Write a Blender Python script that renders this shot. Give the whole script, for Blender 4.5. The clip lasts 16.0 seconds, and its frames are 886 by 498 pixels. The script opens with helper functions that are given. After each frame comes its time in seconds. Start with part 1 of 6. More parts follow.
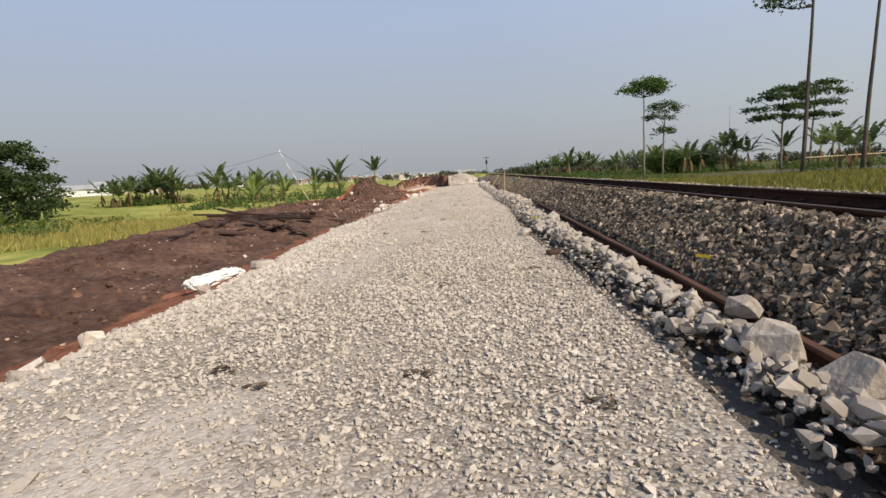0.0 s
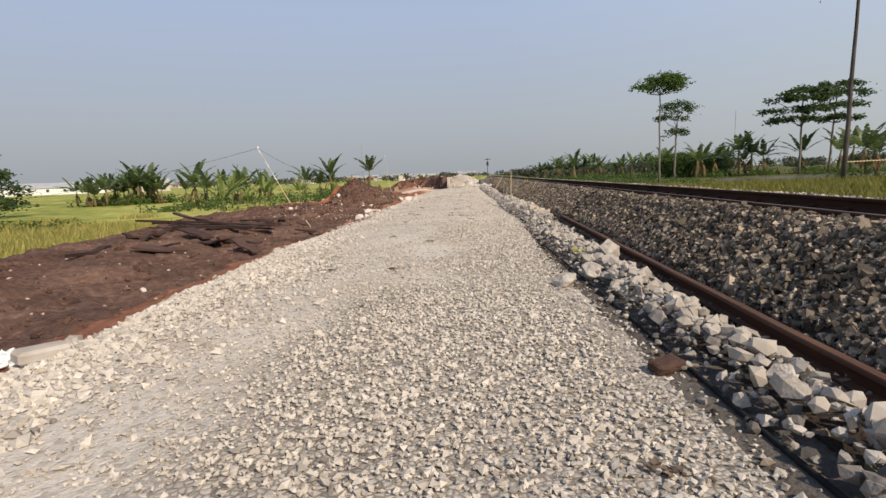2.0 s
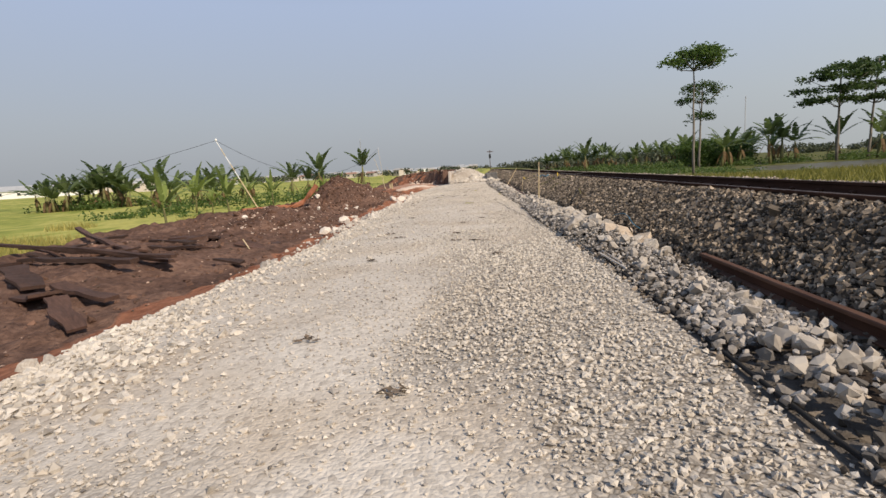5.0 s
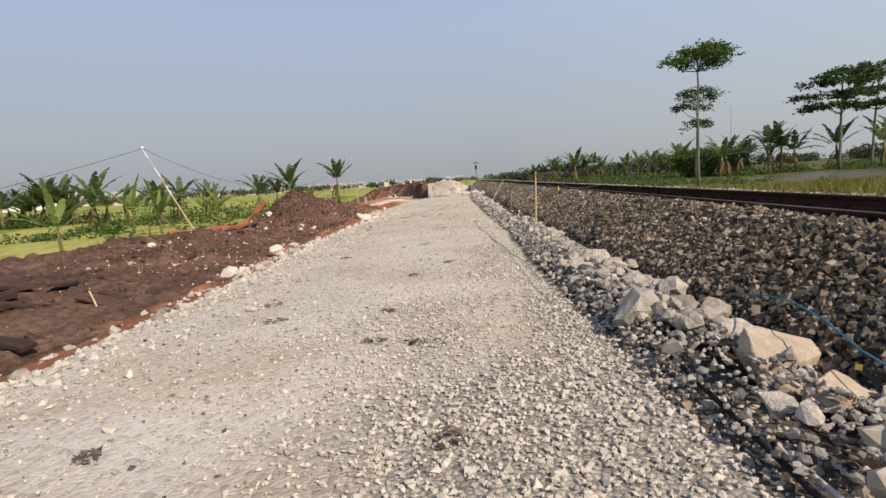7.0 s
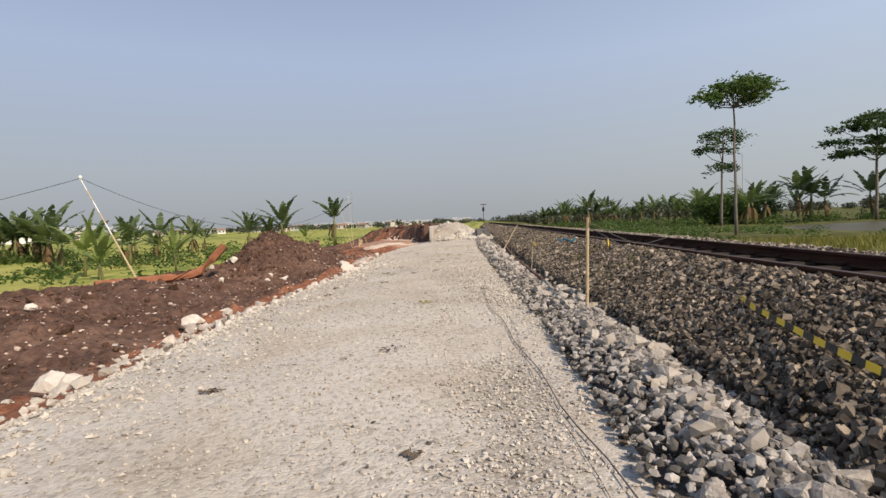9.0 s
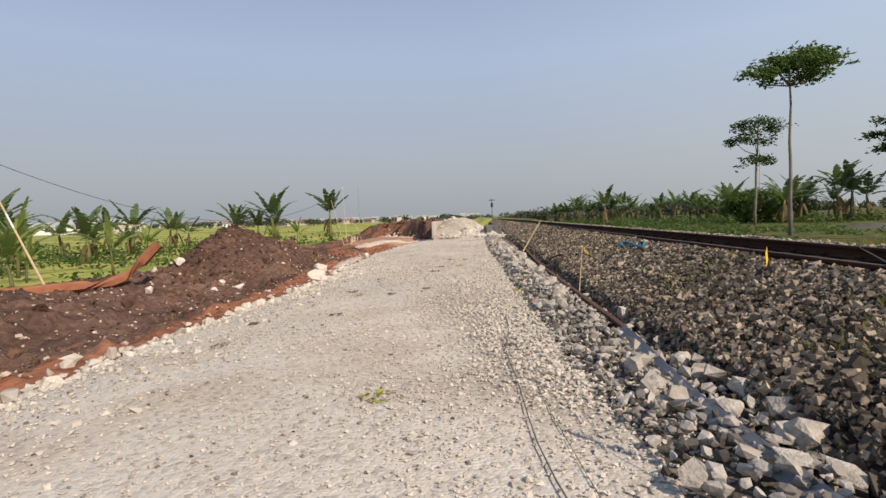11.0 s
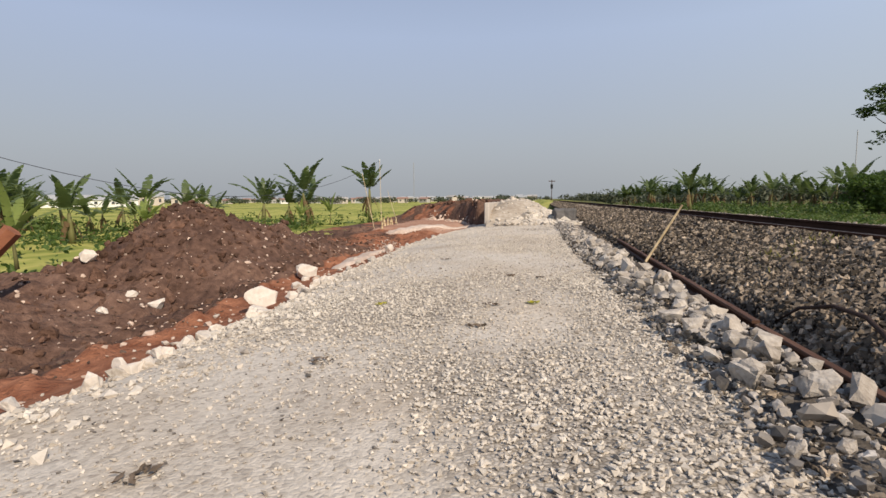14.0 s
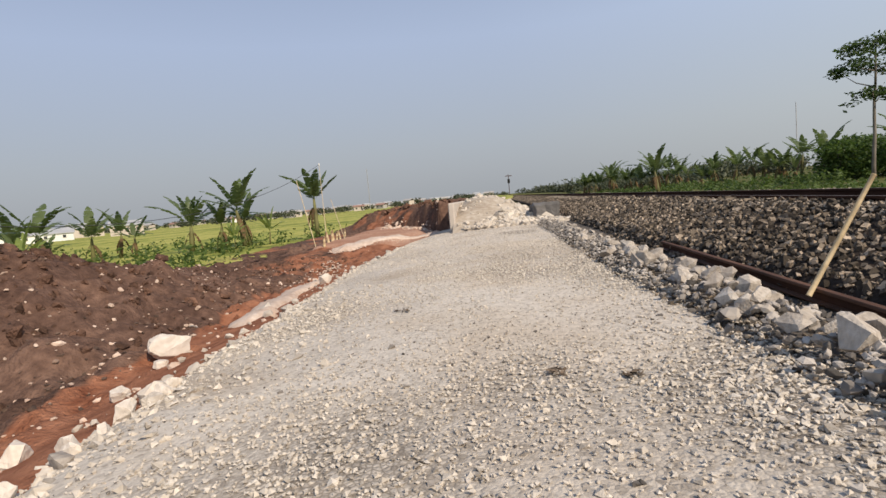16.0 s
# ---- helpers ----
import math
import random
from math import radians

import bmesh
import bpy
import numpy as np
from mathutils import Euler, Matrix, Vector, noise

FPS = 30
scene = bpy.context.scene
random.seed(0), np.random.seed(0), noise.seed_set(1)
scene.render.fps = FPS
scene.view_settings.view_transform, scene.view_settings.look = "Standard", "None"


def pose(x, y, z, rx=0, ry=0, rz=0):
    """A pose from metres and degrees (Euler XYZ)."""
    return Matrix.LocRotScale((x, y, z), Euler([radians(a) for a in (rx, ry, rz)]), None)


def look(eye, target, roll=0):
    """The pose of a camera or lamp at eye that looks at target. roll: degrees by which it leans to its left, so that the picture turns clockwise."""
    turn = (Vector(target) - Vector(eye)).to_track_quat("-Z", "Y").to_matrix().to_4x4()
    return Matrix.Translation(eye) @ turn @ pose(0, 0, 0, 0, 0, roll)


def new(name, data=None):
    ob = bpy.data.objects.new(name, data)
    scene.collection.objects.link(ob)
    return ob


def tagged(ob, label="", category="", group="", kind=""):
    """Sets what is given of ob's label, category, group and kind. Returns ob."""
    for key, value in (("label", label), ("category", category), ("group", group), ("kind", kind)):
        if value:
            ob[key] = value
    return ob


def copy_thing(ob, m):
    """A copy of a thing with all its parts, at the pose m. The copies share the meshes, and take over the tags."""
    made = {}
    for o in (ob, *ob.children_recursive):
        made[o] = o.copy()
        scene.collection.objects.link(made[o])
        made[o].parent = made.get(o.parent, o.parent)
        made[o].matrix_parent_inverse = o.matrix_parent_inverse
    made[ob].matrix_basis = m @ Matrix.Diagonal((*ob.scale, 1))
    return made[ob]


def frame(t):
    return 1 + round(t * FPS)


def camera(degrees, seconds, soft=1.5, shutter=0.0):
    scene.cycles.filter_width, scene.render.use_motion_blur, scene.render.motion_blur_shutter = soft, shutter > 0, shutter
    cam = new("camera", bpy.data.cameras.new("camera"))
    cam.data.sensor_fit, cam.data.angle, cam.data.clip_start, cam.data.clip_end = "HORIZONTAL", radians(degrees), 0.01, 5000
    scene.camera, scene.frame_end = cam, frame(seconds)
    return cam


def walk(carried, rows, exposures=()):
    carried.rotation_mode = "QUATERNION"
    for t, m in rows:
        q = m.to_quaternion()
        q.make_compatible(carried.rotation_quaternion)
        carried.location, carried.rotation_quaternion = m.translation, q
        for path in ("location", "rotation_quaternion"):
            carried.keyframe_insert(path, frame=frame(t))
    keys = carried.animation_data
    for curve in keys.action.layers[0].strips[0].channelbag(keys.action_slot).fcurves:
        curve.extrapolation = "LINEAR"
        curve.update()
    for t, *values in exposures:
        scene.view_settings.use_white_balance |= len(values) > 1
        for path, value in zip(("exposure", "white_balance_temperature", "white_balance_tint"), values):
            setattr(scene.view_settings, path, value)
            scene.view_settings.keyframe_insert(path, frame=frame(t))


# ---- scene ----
cam = camera(79.6, 16.0)

PATH = [
    (0, (0.514, -0.049, 1.172), (0.375, 1.926, 0.895), -2.7),
    (0.5, (0.502, 0.928, 1.155), (0.372, 2.905, 0.88), -2.5),
    (1, (0.514, 1.999, 1.157), (0.385, 3.975, 0.879), -2.6),
    (1.5, (0.517, 3.142, 1.154), (0.395, 5.119, 0.878), -2.4),
    (2, (0.478, 4.268, 1.158), (0.34, 6.244, 0.886), -2.0),
    (2.5, (0.414, 5.365, 1.166), (0.236, 7.338, 0.894), -2.2),
    (3, (0.276, 6.471, 1.157), (0.05, 8.44, 0.886), -1.9),
    (3.5, (0.156, 7.522, 1.14), (-0.069, 9.488, 0.85), -3.7),
    (4, (0.063, 8.628, 1.153), (-0.105, 10.6, 0.865), -3.7),
    (4.2, (0.038, 9.063, 1.154), (-0.119, 11.035, 0.86), -3.3),
    (6.3, (0.326, 14.107, 1.228), (0.198, 16.082, 0.935), -3.3),
    (6.5, (0.357, 14.586, 1.219), (0.241, 16.565, 0.956), -3.2),
    (7, (0.414, 15.774, 1.184), (0.314, 17.755, 0.929), -3.4),
    (7.5, (0.44, 16.921, 1.212), (0.331, 18.902, 0.955), -3.7),
    (8, (0.47, 18.096, 1.269), (0.358, 20.084, 1.076), -3.9),
    (8.5, (0.514, 19.256, 1.286), (0.389, 21.249, 1.175), -5.1),
    (9, (0.476, 20.503, 1.273), (0.359, 22.497, 1.171), -2.2),
    (9.2, (0.461, 21.029, 1.264), (0.329, 23.022, 1.16), -1.6),
    (11.3, (0.409, 25.982, 1.2), (0.262, 27.973, 1.079), -1.7),
    (11.5, (0.411, 26.448, 1.194), (0.27, 28.439, 1.07), -1.9),
    (12, (0.41, 27.537, 1.195), (0.291, 29.53, 1.067), -1.5),
    (12.5, (0.377, 28.838, 1.161), (0.25, 30.827, 0.995), 0.0),
    (13, (0.288, 30.055, 1.171), (0.11, 32.039, 0.997), -0.0),
    (13.5, (0.12, 31.238, 1.158), (-0.121, 33.215, 0.98), -0.2),
    (14, (-0.106, 32.386, 1.174), (-0.457, 34.346, 0.988), -0.4),
    (14.5, (-0.306, 33.643, 1.2), (-0.702, 35.595, 1.014), -0.7),
    (15, (-0.45, 34.791, 1.209), (-0.74, 36.761, 1.017), -3.5),
    (15.5, (-0.64, 35.921, 1.201), (-0.849, 37.902, 1.015), -5.3),
    (16, (-0.81, 37.087, 1.169), (-1.018, 39.068, 0.985), -5.3),
]
walk(cam, [(t, look(eye, target, roll)) for t, eye, target, roll in PATH])

# ---- light ----
SUN_EL, SUN_AZ = 40.0, 136.0
world = bpy.data.worlds.new("sky")
scene.world = world
world.use_nodes = True
wn = world.node_tree
bg = wn.nodes["Background"]
sky = wn.nodes.new("ShaderNodeTexSky")
sky.sky_type = "NISHITA"
sky.sun_disc = False
sky.sun_elevation, sky.sun_rotation = radians(SUN_EL), radians(SUN_AZ)
sky.air_density, sky.dust_density, sky.ozone_density = 1.6, 3.0, 2.5
# thick haze over the clear sky: pale grey low down, bluer above
tc, sep = wn.nodes.new("ShaderNodeTexCoord"), wn.nodes.new("ShaderNodeSeparateXYZ")
wn.links.new(tc.outputs["Generated"], sep.inputs[0])
haze = wn.nodes.new("ShaderNodeValToRGB")
haze.color_ramp.elements[0].position, haze.color_ramp.elements[0].color = 0.0, (0.40, 0.425, 0.455, 1)
haze.color_ramp.elements[1].position, haze.color_ramp.elements[1].color = 0.85, (0.17, 0.25, 0.44, 1)
for at_z, colour in ((0.10, (0.43, 0.47, 0.535, 1)), (0.28, (0.44, 0.52, 0.70, 1)), (0.5, (0.30, 0.38, 0.56, 1))):
    el = haze.color_ramp.elements.new(at_z)
    el.color = colour
wn.links.new(sep.outputs[2], haze.inputs[0])
scaled = wn.nodes.new("ShaderNodeMix")
scaled.data_type, scaled.blend_type = "RGBA", "MULTIPLY"
scaled.inputs[0].default_value = 1.0
wn.links.new(haze.outputs[0], scaled.inputs[6])
toward = wn.nodes.new("ShaderNodeVectorMath")
toward.operation = "DOT_PRODUCT"
toward.inputs[1].default_value = (math.sin(radians(SUN_AZ)), math.cos(radians(SUN_AZ)), 0.0)
wn.links.new(tc.outputs["Generated"], toward.inputs[0])
half = wn.nodes.new("ShaderNodeMath")
half.operation = "MULTIPLY_ADD"
half.inputs[1].default_value, half.inputs[2].default_value = 0.5, 0.5
wn.links.new(toward.outputs["Value"], half.inputs[0])
glow = wn.nodes.new("ShaderNodeValToRGB")
glow.color_ramp.elements[0].position, glow.color_ramp.elements[0].color = 0.0, (0.485, 0.485, 0.49, 1)
glow.color_ramp.elements[1].position, glow.color_ramp.elements[1].color = 1.0, (0.64, 0.62, 0.57, 1)
for at_d, colour in ((0.16, (0.5, 0.5, 0.5, 1)), (0.45, (0.6, 0.595, 0.56, 1))):
    el = glow.color_ramp.elements.new(at_d)
    el.color = colour
wn.links.new(half.outputs[0], glow.inputs[0])
lit = wn.nodes.new("ShaderNodeMix")
lit.data_type, lit.blend_type = "RGBA", "MULTIPLY"
lit.inputs[0].default_value = 1.0
wn.links.new(glow.outputs[0], lit.inputs[6])
lit.inputs[7].default_value = (20, 20, 20, 1)
wn.links.new(lit.outputs[2], scaled.inputs[7])
both = wn.nodes.new("ShaderNodeMix")
both.data_type = "RGBA"
both.inputs[0].default_value = 0.88
wn.links.new(sky.outputs[0], both.inputs[6])
wn.links.new(scaled.outputs[2], both.inputs[7])
wn.links.new(both.outputs[2], bg.inputs[0])
bg.inputs[1].default_value = 0.1
sun_from = Vector((math.sin(radians(SUN_AZ)) * math.cos(radians(SUN_EL)), math.cos(radians(SUN_AZ)) * math.cos(radians(SUN_EL)), math.sin(radians(SUN_EL))))
sun_data = bpy.data.lights.new("sun", "SUN")
sun_data.energy, sun_data.angle, sun_data.color = 4.85, radians(0.6), (1.0, 0.86, 0.69)
sun = new("sun", sun_data)
sun.matrix_world = look(sun_from * 200, (0, 0, 0))
scene.view_settings.exposure = 0.0

# ---- materials ----


def ramp(nt, fac, stops):
    r = nt.nodes.new("ShaderNodeValToRGB")
    while len(r.color_ramp.elements) < len(stops):
        r.color_ramp.elements.new(0.5)
    for e, (p, c) in zip(r.color_ramp.elements, stops):
        e.position, e.color = p, (*c, 1)
    nt.links.new(fac, r.inputs[0])
    return r.outputs[0]


def tex(nt, kind, scale, detail=4.0, stretch=None):
    co = nt.nodes.new("ShaderNodeTexCoord")
    t = nt.nodes.new("ShaderNodeTexNoise" if kind == "noise" else "ShaderNodeTexVoronoi")
    t.inputs["Scale"].default_value = scale
    if kind == "noise":
        t.inputs["Detail"].default_value = detail
    out = co.outputs["Object"]
    if stretch:
        m = nt.nodes.new("ShaderNodeMapping")
        m.inputs["Scale"].default_value = stretch
        nt.links.new(out, m.inputs[0])
        out = m.outputs[0]
    nt.links.new(out, t.inputs["Vector"])
    return t


def mix(nt, fac, a, b, mode="MIX"):
    n = nt.nodes.new("ShaderNodeMix")
    n.data_type, n.blend_type = "RGBA", mode
    if isinstance(fac, float):
        n.inputs[0].default_value = fac
    else:
        nt.links.new(fac, n.inputs[0])
    for sock, v in ((n.inputs[6], a), (n.inputs[7], b)):
        if isinstance(v, tuple):
            sock.default_value = (*v, 1)
        else:
            nt.links.new(v, sock)
    return n.outputs[2]


def surface(name, stops, scale=6.0, big=0.5, rough=0.9, metal=0.0, bump=0.3, bump_scale=40.0, vary=None, stretch=None, spec=0.3, dist=0.02):
    """Two scales of noise through a ramp of colours; vary: 'island' or 'object' lightness from piece to piece."""
    m = bpy.data.materials.new(name)
    m.use_nodes = True
    nt = m.node_tree
    p = nt.nodes["Principled BSDF"]
    fine, broad = tex(nt, "noise", scale, 6, stretch), tex(nt, "noise", big, 3)
    add = nt.nodes.new("ShaderNodeMath")
    add.operation = "ADD"
    nt.links.new(fine.outputs[0], add.inputs[0])
    nt.links.new(broad.outputs[0], add.inputs[1])
    half = nt.nodes.new("ShaderNodeMath")
    half.operation = "MULTIPLY"
    half.inputs[1].default_value = 0.5
    nt.links.new(add.outputs[0], half.inputs[0])
    col = ramp(nt, half.outputs[0], stops)
    if vary:
        if vary[0] == "island":
            g = nt.nodes.new("ShaderNodeNewGeometry")
            rnd = g.outputs["Random Per Island"]
        else:
            g = nt.nodes.new("ShaderNodeObjectInfo")
            rnd = g.outputs["Random"]
        tone = ramp(nt, rnd, vary[1])
        col = mix(nt, 1.0, col, tone, "MULTIPLY")
    nt.links.new(col, p.inputs["Base Color"])
    p.inputs["Roughness"].default_value, p.inputs["Metallic"].default_value = rough, metal
    p.inputs["Specular IOR Level"].default_value = spec
    if bump:
        b = nt.nodes.new("ShaderNodeBump")
        b.inputs["Strength"].default_value, b.inputs["Distance"].default_value = bump, dist
        nt.links.new(tex(nt, "noise", bump_scale, 6, stretch).outputs[0], b.inputs["Height"])
        nt.links.new(b.outputs[0], p.inputs["Normal"])
    return m


def leafy(name, dark, light, through_col, rough=0.55):
    m = surface(name, [(0.3, dark), (0.7, light)], 3, 0.7, rough, 0, 0.15, 30, ("island", [(0, (0.55, 0.6, 0.5)), (1, (1.25, 1.15, 1.1))]))
    nt = m.node_tree
    p, out = nt.nodes["Principled BSDF"], nt.nodes["Material Output"]
    tr, ms = nt.nodes.new("ShaderNodeBsdfTranslucent"), nt.nodes.new("ShaderNodeMixShader")
    tr.inputs[0].default_value = (*through_col, 1)
    ms.inputs[0].default_value = 0.3
    nt.links.new(p.outputs[0], ms.inputs[1])
    nt.links.new(tr.outputs[0], ms.inputs[2])
    nt.links.new(ms.outputs[0], out.inputs[0])
    return m


GREY_VARY = [(0, (0.16, 0.155, 0.15)), (0.5, (0.72, 0.7, 0.68)), (1, (1.3, 1.28, 1.25))]
M_GRAVEL = surface("limestone_gravel", [(0.3, (0.46, 0.41, 0.355)), (0.6, (0.64, 0.595, 0.535))], 30, 0.35, 0.95, 0, 0.3, 120, ("island", [(0, (0.45, 0.43, 0.41)), (0.16, (0.8, 0.775, 0.74)), (0.6, (0.92, 0.895, 0.86)), (1, (1.05, 1.03, 1.0))]))
M_BALLAST = surface("ballast_stone", [(0.3, (0.125, 0.103, 0.082)), (0.65, (0.27, 0.228, 0.185))], 25, 0.4, 0.9, 0, 0.3, 90, ("island", [(0, (0.14, 0.13, 0.12)), (0.5, (0.66, 0.63, 0.59)), (0.8, (1.25, 1.19, 1.11)), (1, (2.0, 1.92, 1.8))]))
M_ROCK = surface("limestone_rock", [(0.3, (0.29, 0.255, 0.22)), (0.5, (0.45, 0.41, 0.365)), (0.7, (0.57, 0.535, 0.49))], 5, 1.2, 0.9, 0, 0.6, 9, ("object", [(0, (0.7, 0.67, 0.64)), (1, (1.1, 1.08, 1.05))]))
# lit copy of the limestone: sun on the left-hand boulders put into the colour
M_LITROCK = surface("sunlit_limestone", [(0.3, (0.52, 0.46, 0.4)), (0.5, (0.62, 0.57, 0.51)), (0.7, (0.7, 0.66, 0.61))], 5, 1.2, 0.9, 0, 0.5, 9, ("object", [(0, (0.9, 0.87, 0.84)), (1, (1.08, 1.05, 1.02))]))
M_RUBBLE = surface("limestone_rubble", [(0.3, (0.27, 0.243, 0.22)), (0.65, (0.45, 0.418, 0.385))], 12, 1.0, 0.92, 0, 0.4, 50, ("island", GREY_VARY))
# near-black dirt: the shade between ballast stones is put into its colour
M_DARKBED = surface("dirt_with_gap_shade", [(0.3, (0.03, 0.023, 0.019)), (0.7, (0.07, 0.055, 0.045))], 9, 0.6, 0.99, 0, 0.8, 30, None, None, 0.03, 0.04)
M_DUSTY = surface("dusty_ballast", [(0.3, (0.25, 0.21, 0.17)), (0.65, (0.41, 0.355, 0.295))], 25, 0.4, 0.95, 0, 0.3, 90, ("island", [(0, (0.4, 0.39, 0.37)), (0.4, (0.9, 0.88, 0.85)), (1, (1.3, 1.27, 1.22))]))
M_TRACK = surface("blackened_rail_steel", [(0.3, (0.03, 0.015, 0.010)), (0.7, (0.085, 0.042, 0.028))], 9, 1.0, 0.95, 0.0, 0.3, 90, None, (1, 0.15, 1), 0.1)
M_PINKSTONE = surface("pinkish_stone", [(0.3, (0.48, 0.36, 0.29)), (0.7, (0.66, 0.54, 0.46))], 7, 1.2, 0.92, 0, 0.5, 25, ("island", [(0, (0.75, 0.73, 0.7)), (1, (1.1, 1.08, 1.05))]))
# grey dirt, painted darker for the shadow of the stone row beside it
M_STRIP = surface("grey_dirt_with_shade", [(0.3, (0.075, 0.064, 0.055)), (0.7, (0.15, 0.132, 0.115))], 14, 0.8, 0.97, 0, 0.7, 40, None, None, 0.1, 0.03)
M_DEADLEAF = leafy("dead_banana_leaf", (0.10, 0.065, 0.035), (0.22, 0.15, 0.08), (0.2, 0.13, 0.06), 0.8)
M_DARKBARK = surface("dark_bark", [(0.3, (0.045, 0.038, 0.033)), (0.7, (0.13, 0.11, 0.092))], 5, 1.0, 0.9, 0, 0.4, 25, None, (1, 1, 0.3))
M_TANROCK = surface("tan_sandstone", [(0.3, (0.38, 0.295, 0.215)), (0.7, (0.56, 0.465, 0.365))], 7, 1.2, 0.92, 0, 0.5, 25)
M_RAIL = surface("rusted_rail_steel", [(0.3, (0.035, 0.018, 0.012)), (0.7, (0.14, 0.066, 0.038))], 9, 1.0, 0.62, 0.4, 0.25, 90, None, (1, 0.15, 1))
M_RAILHEAD = surface("worn_rail_head", [(0.3, (0.06, 0.042, 0.034)), (0.7, (0.12, 0.09, 0.075))], 9, 1.0, 0.6, 0.4, 0.1, 90, None, (1, 0.05, 1))
# lighter rust: sunlight on the loose rails' heads is put into the colour
M_LITHEAD = surface("sunlit_rust_rail_head", [(0.3, (0.065, 0.031, 0.02)), (0.7, (0.155, 0.08, 0.05))], 9, 1.0, 0.75, 0.2, 0.3, 60, None, (1, 0.15, 1))
M_SLEEPER = surface("dark_concrete_sleeper", [(0.3, (0.03, 0.023, 0.019)), (0.7, (0.075, 0.058, 0.047))], 10, 1.0, 0.98, 0, 0.3, 60, None, None, 0.04)
M_BEAM = surface("dark_weathered_wood", [(0.3, (0.032, 0.019, 0.015)), (0.7, (0.105, 0.06, 0.044))], 6, 1.0, 0.85, 0, 0.5, 30, ("object", [(0, (0.6, 0.6, 0.6)), (1, (1.5, 1.4, 1.35))]), (1, 6, 6))
M_RUST = surface("rust_red_steel", [(0.3, (0.20, 0.075, 0.04)), (0.7, (0.36, 0.15, 0.08))], 6, 1.0, 0.9, 0.0, 0.4, 30)
M_GREYSTEEL = surface("grey_weathered_steel", [(0.3, (0.12, 0.13, 0.145)), (0.7, (0.22, 0.235, 0.25))], 9, 1.5, 0.7, 0.2, 0.3, 40, None, (1, 0.2, 1))
M_BAMBOO = surface("dry_bamboo", [(0.3, (0.42, 0.31, 0.17)), (0.7, (0.62, 0.50, 0.32))], 12, 2, 0.6, 0, 0.2, 40)
M_CABLE = surface("black_plastic_pipe", [(0.3, (0.012, 0.012, 0.013)), (0.7, (0.035, 0.033, 0.032))], 8, 1, 0.9, 0, 0.1, 40, None, None, 0.1)
M_WIRE = surface("dark_cable", [(0.3, (0.03, 0.032, 0.036)), (0.7, (0.06, 0.06, 0.065))], 8, 1, 0.6, 0, 0, 40)
M_WHITE = surface("white_paint", [(0.3, (0.66, 0.66, 0.64)), (0.7, (0.8, 0.8, 0.78))], 4, 0.3, 0.7, 0, 0.1, 20)
M_CONCRETE = surface("pale_concrete", [(0.3, (0.42, 0.37, 0.32)), (0.7, (0.58, 0.52, 0.46))], 5, 0.8, 0.9, 0, 0.3, 40)
M_DARKCONC = surface("stained_grey_concrete", [(0.3, (0.07, 0.068, 0.066)), (0.7, (0.17, 0.16, 0.155))], 5, 0.8, 0.9, 0, 0.4, 30)
M_ROOF = surface("clay_roof_tile", [(0.3, (0.24, 0.14, 0.11)), (0.7, (0.34, 0.22, 0.18))], 4, 0.4, 0.85, 0, 0.3, 12)
M_ZINC = surface("grey_sheet_roof", [(0.3, (0.32, 0.33, 0.34)), (0.7, (0.5, 0.5, 0.5))], 4, 0.4, 0.6, 0.2, 0.2, 12)
M_GLASS = surface("dark_window", [(0.3, (0.03, 0.035, 0.04)), (0.7, (0.06, 0.065, 0.07))], 4, 0.4, 0.2, 0, 0, 12)
M_YELLOW = surface("yellow_plastic_tape", [(0.3, (0.72, 0.48, 0.02)), (0.7, (0.85, 0.6, 0.05))], 8, 1, 0.45, 0, 0.1, 30)
M_BLACK = surface("black_plastic_tape", [(0.3, (0.01, 0.01, 0.01)), (0.7, (0.025, 0.025, 0.025))], 8, 1, 0.45, 0, 0.1, 30)
M_BLUE = surface("blue_rope", [(0.3, (0.02, 0.10, 0.17)), (0.7, (0.05, 0.2, 0.3))], 20, 1, 0.7, 0, 0.2, 80)
M_BARK = surface("pale_bark", [(0.3, (0.10, 0.085, 0.07)), (0.7, (0.26, 0.23, 0.19))], 5, 1.0, 0.9, 0, 0.4, 25, None, (1, 1, 0.3))
M_PSEUDO = surface("banana_stem", [(0.3, (0.09, 0.075, 0.035)), (0.55, (0.16, 0.16, 0.06)), (0.75, (0.2, 0.15, 0.09))], 5, 1.0, 0.7, 0, 0.3, 20, None, (1, 1, 0.2))
# banana green greyed and lightened, some distance haze put into the colour
M_BANANA = leafy("banana_leaf", (0.058, 0.088, 0.036), (0.135, 0.178, 0.078), (0.17, 0.24, 0.07), 0.45)
M_BANANA_Y = leafy("pale_banana_leaf", (0.12, 0.17, 0.045), (0.24, 0.30, 0.09), (0.3, 0.38, 0.08), 0.5)
M_LEAF = leafy("tree_leaf", (0.028, 0.05, 0.018), (0.07, 0.11, 0.035), (0.1, 0.17, 0.04))
M_LEAF_L = leafy("light_tree_leaf", (0.04, 0.075, 0.02), (0.10, 0.16, 0.04), (0.16, 0.26, 0.05))
M_SHRUB = leafy("shrub_leaf", (0.04, 0.07, 0.02), (0.11, 0.17, 0.04), (0.16, 0.24, 0.05))
# distance haze mixed into the leaf colour, paler and greyer than near trees
M_HAZEDWOOD = leafy("hazed_woodland", (0.065, 0.078, 0.055), (0.12, 0.14, 0.09), (0.1, 0.12, 0.07))
M_RICE = leafy("ripening_rice", (0.26, 0.25, 0.07), (0.46, 0.40, 0.14), (0.4, 0.38, 0.1), 0.7)
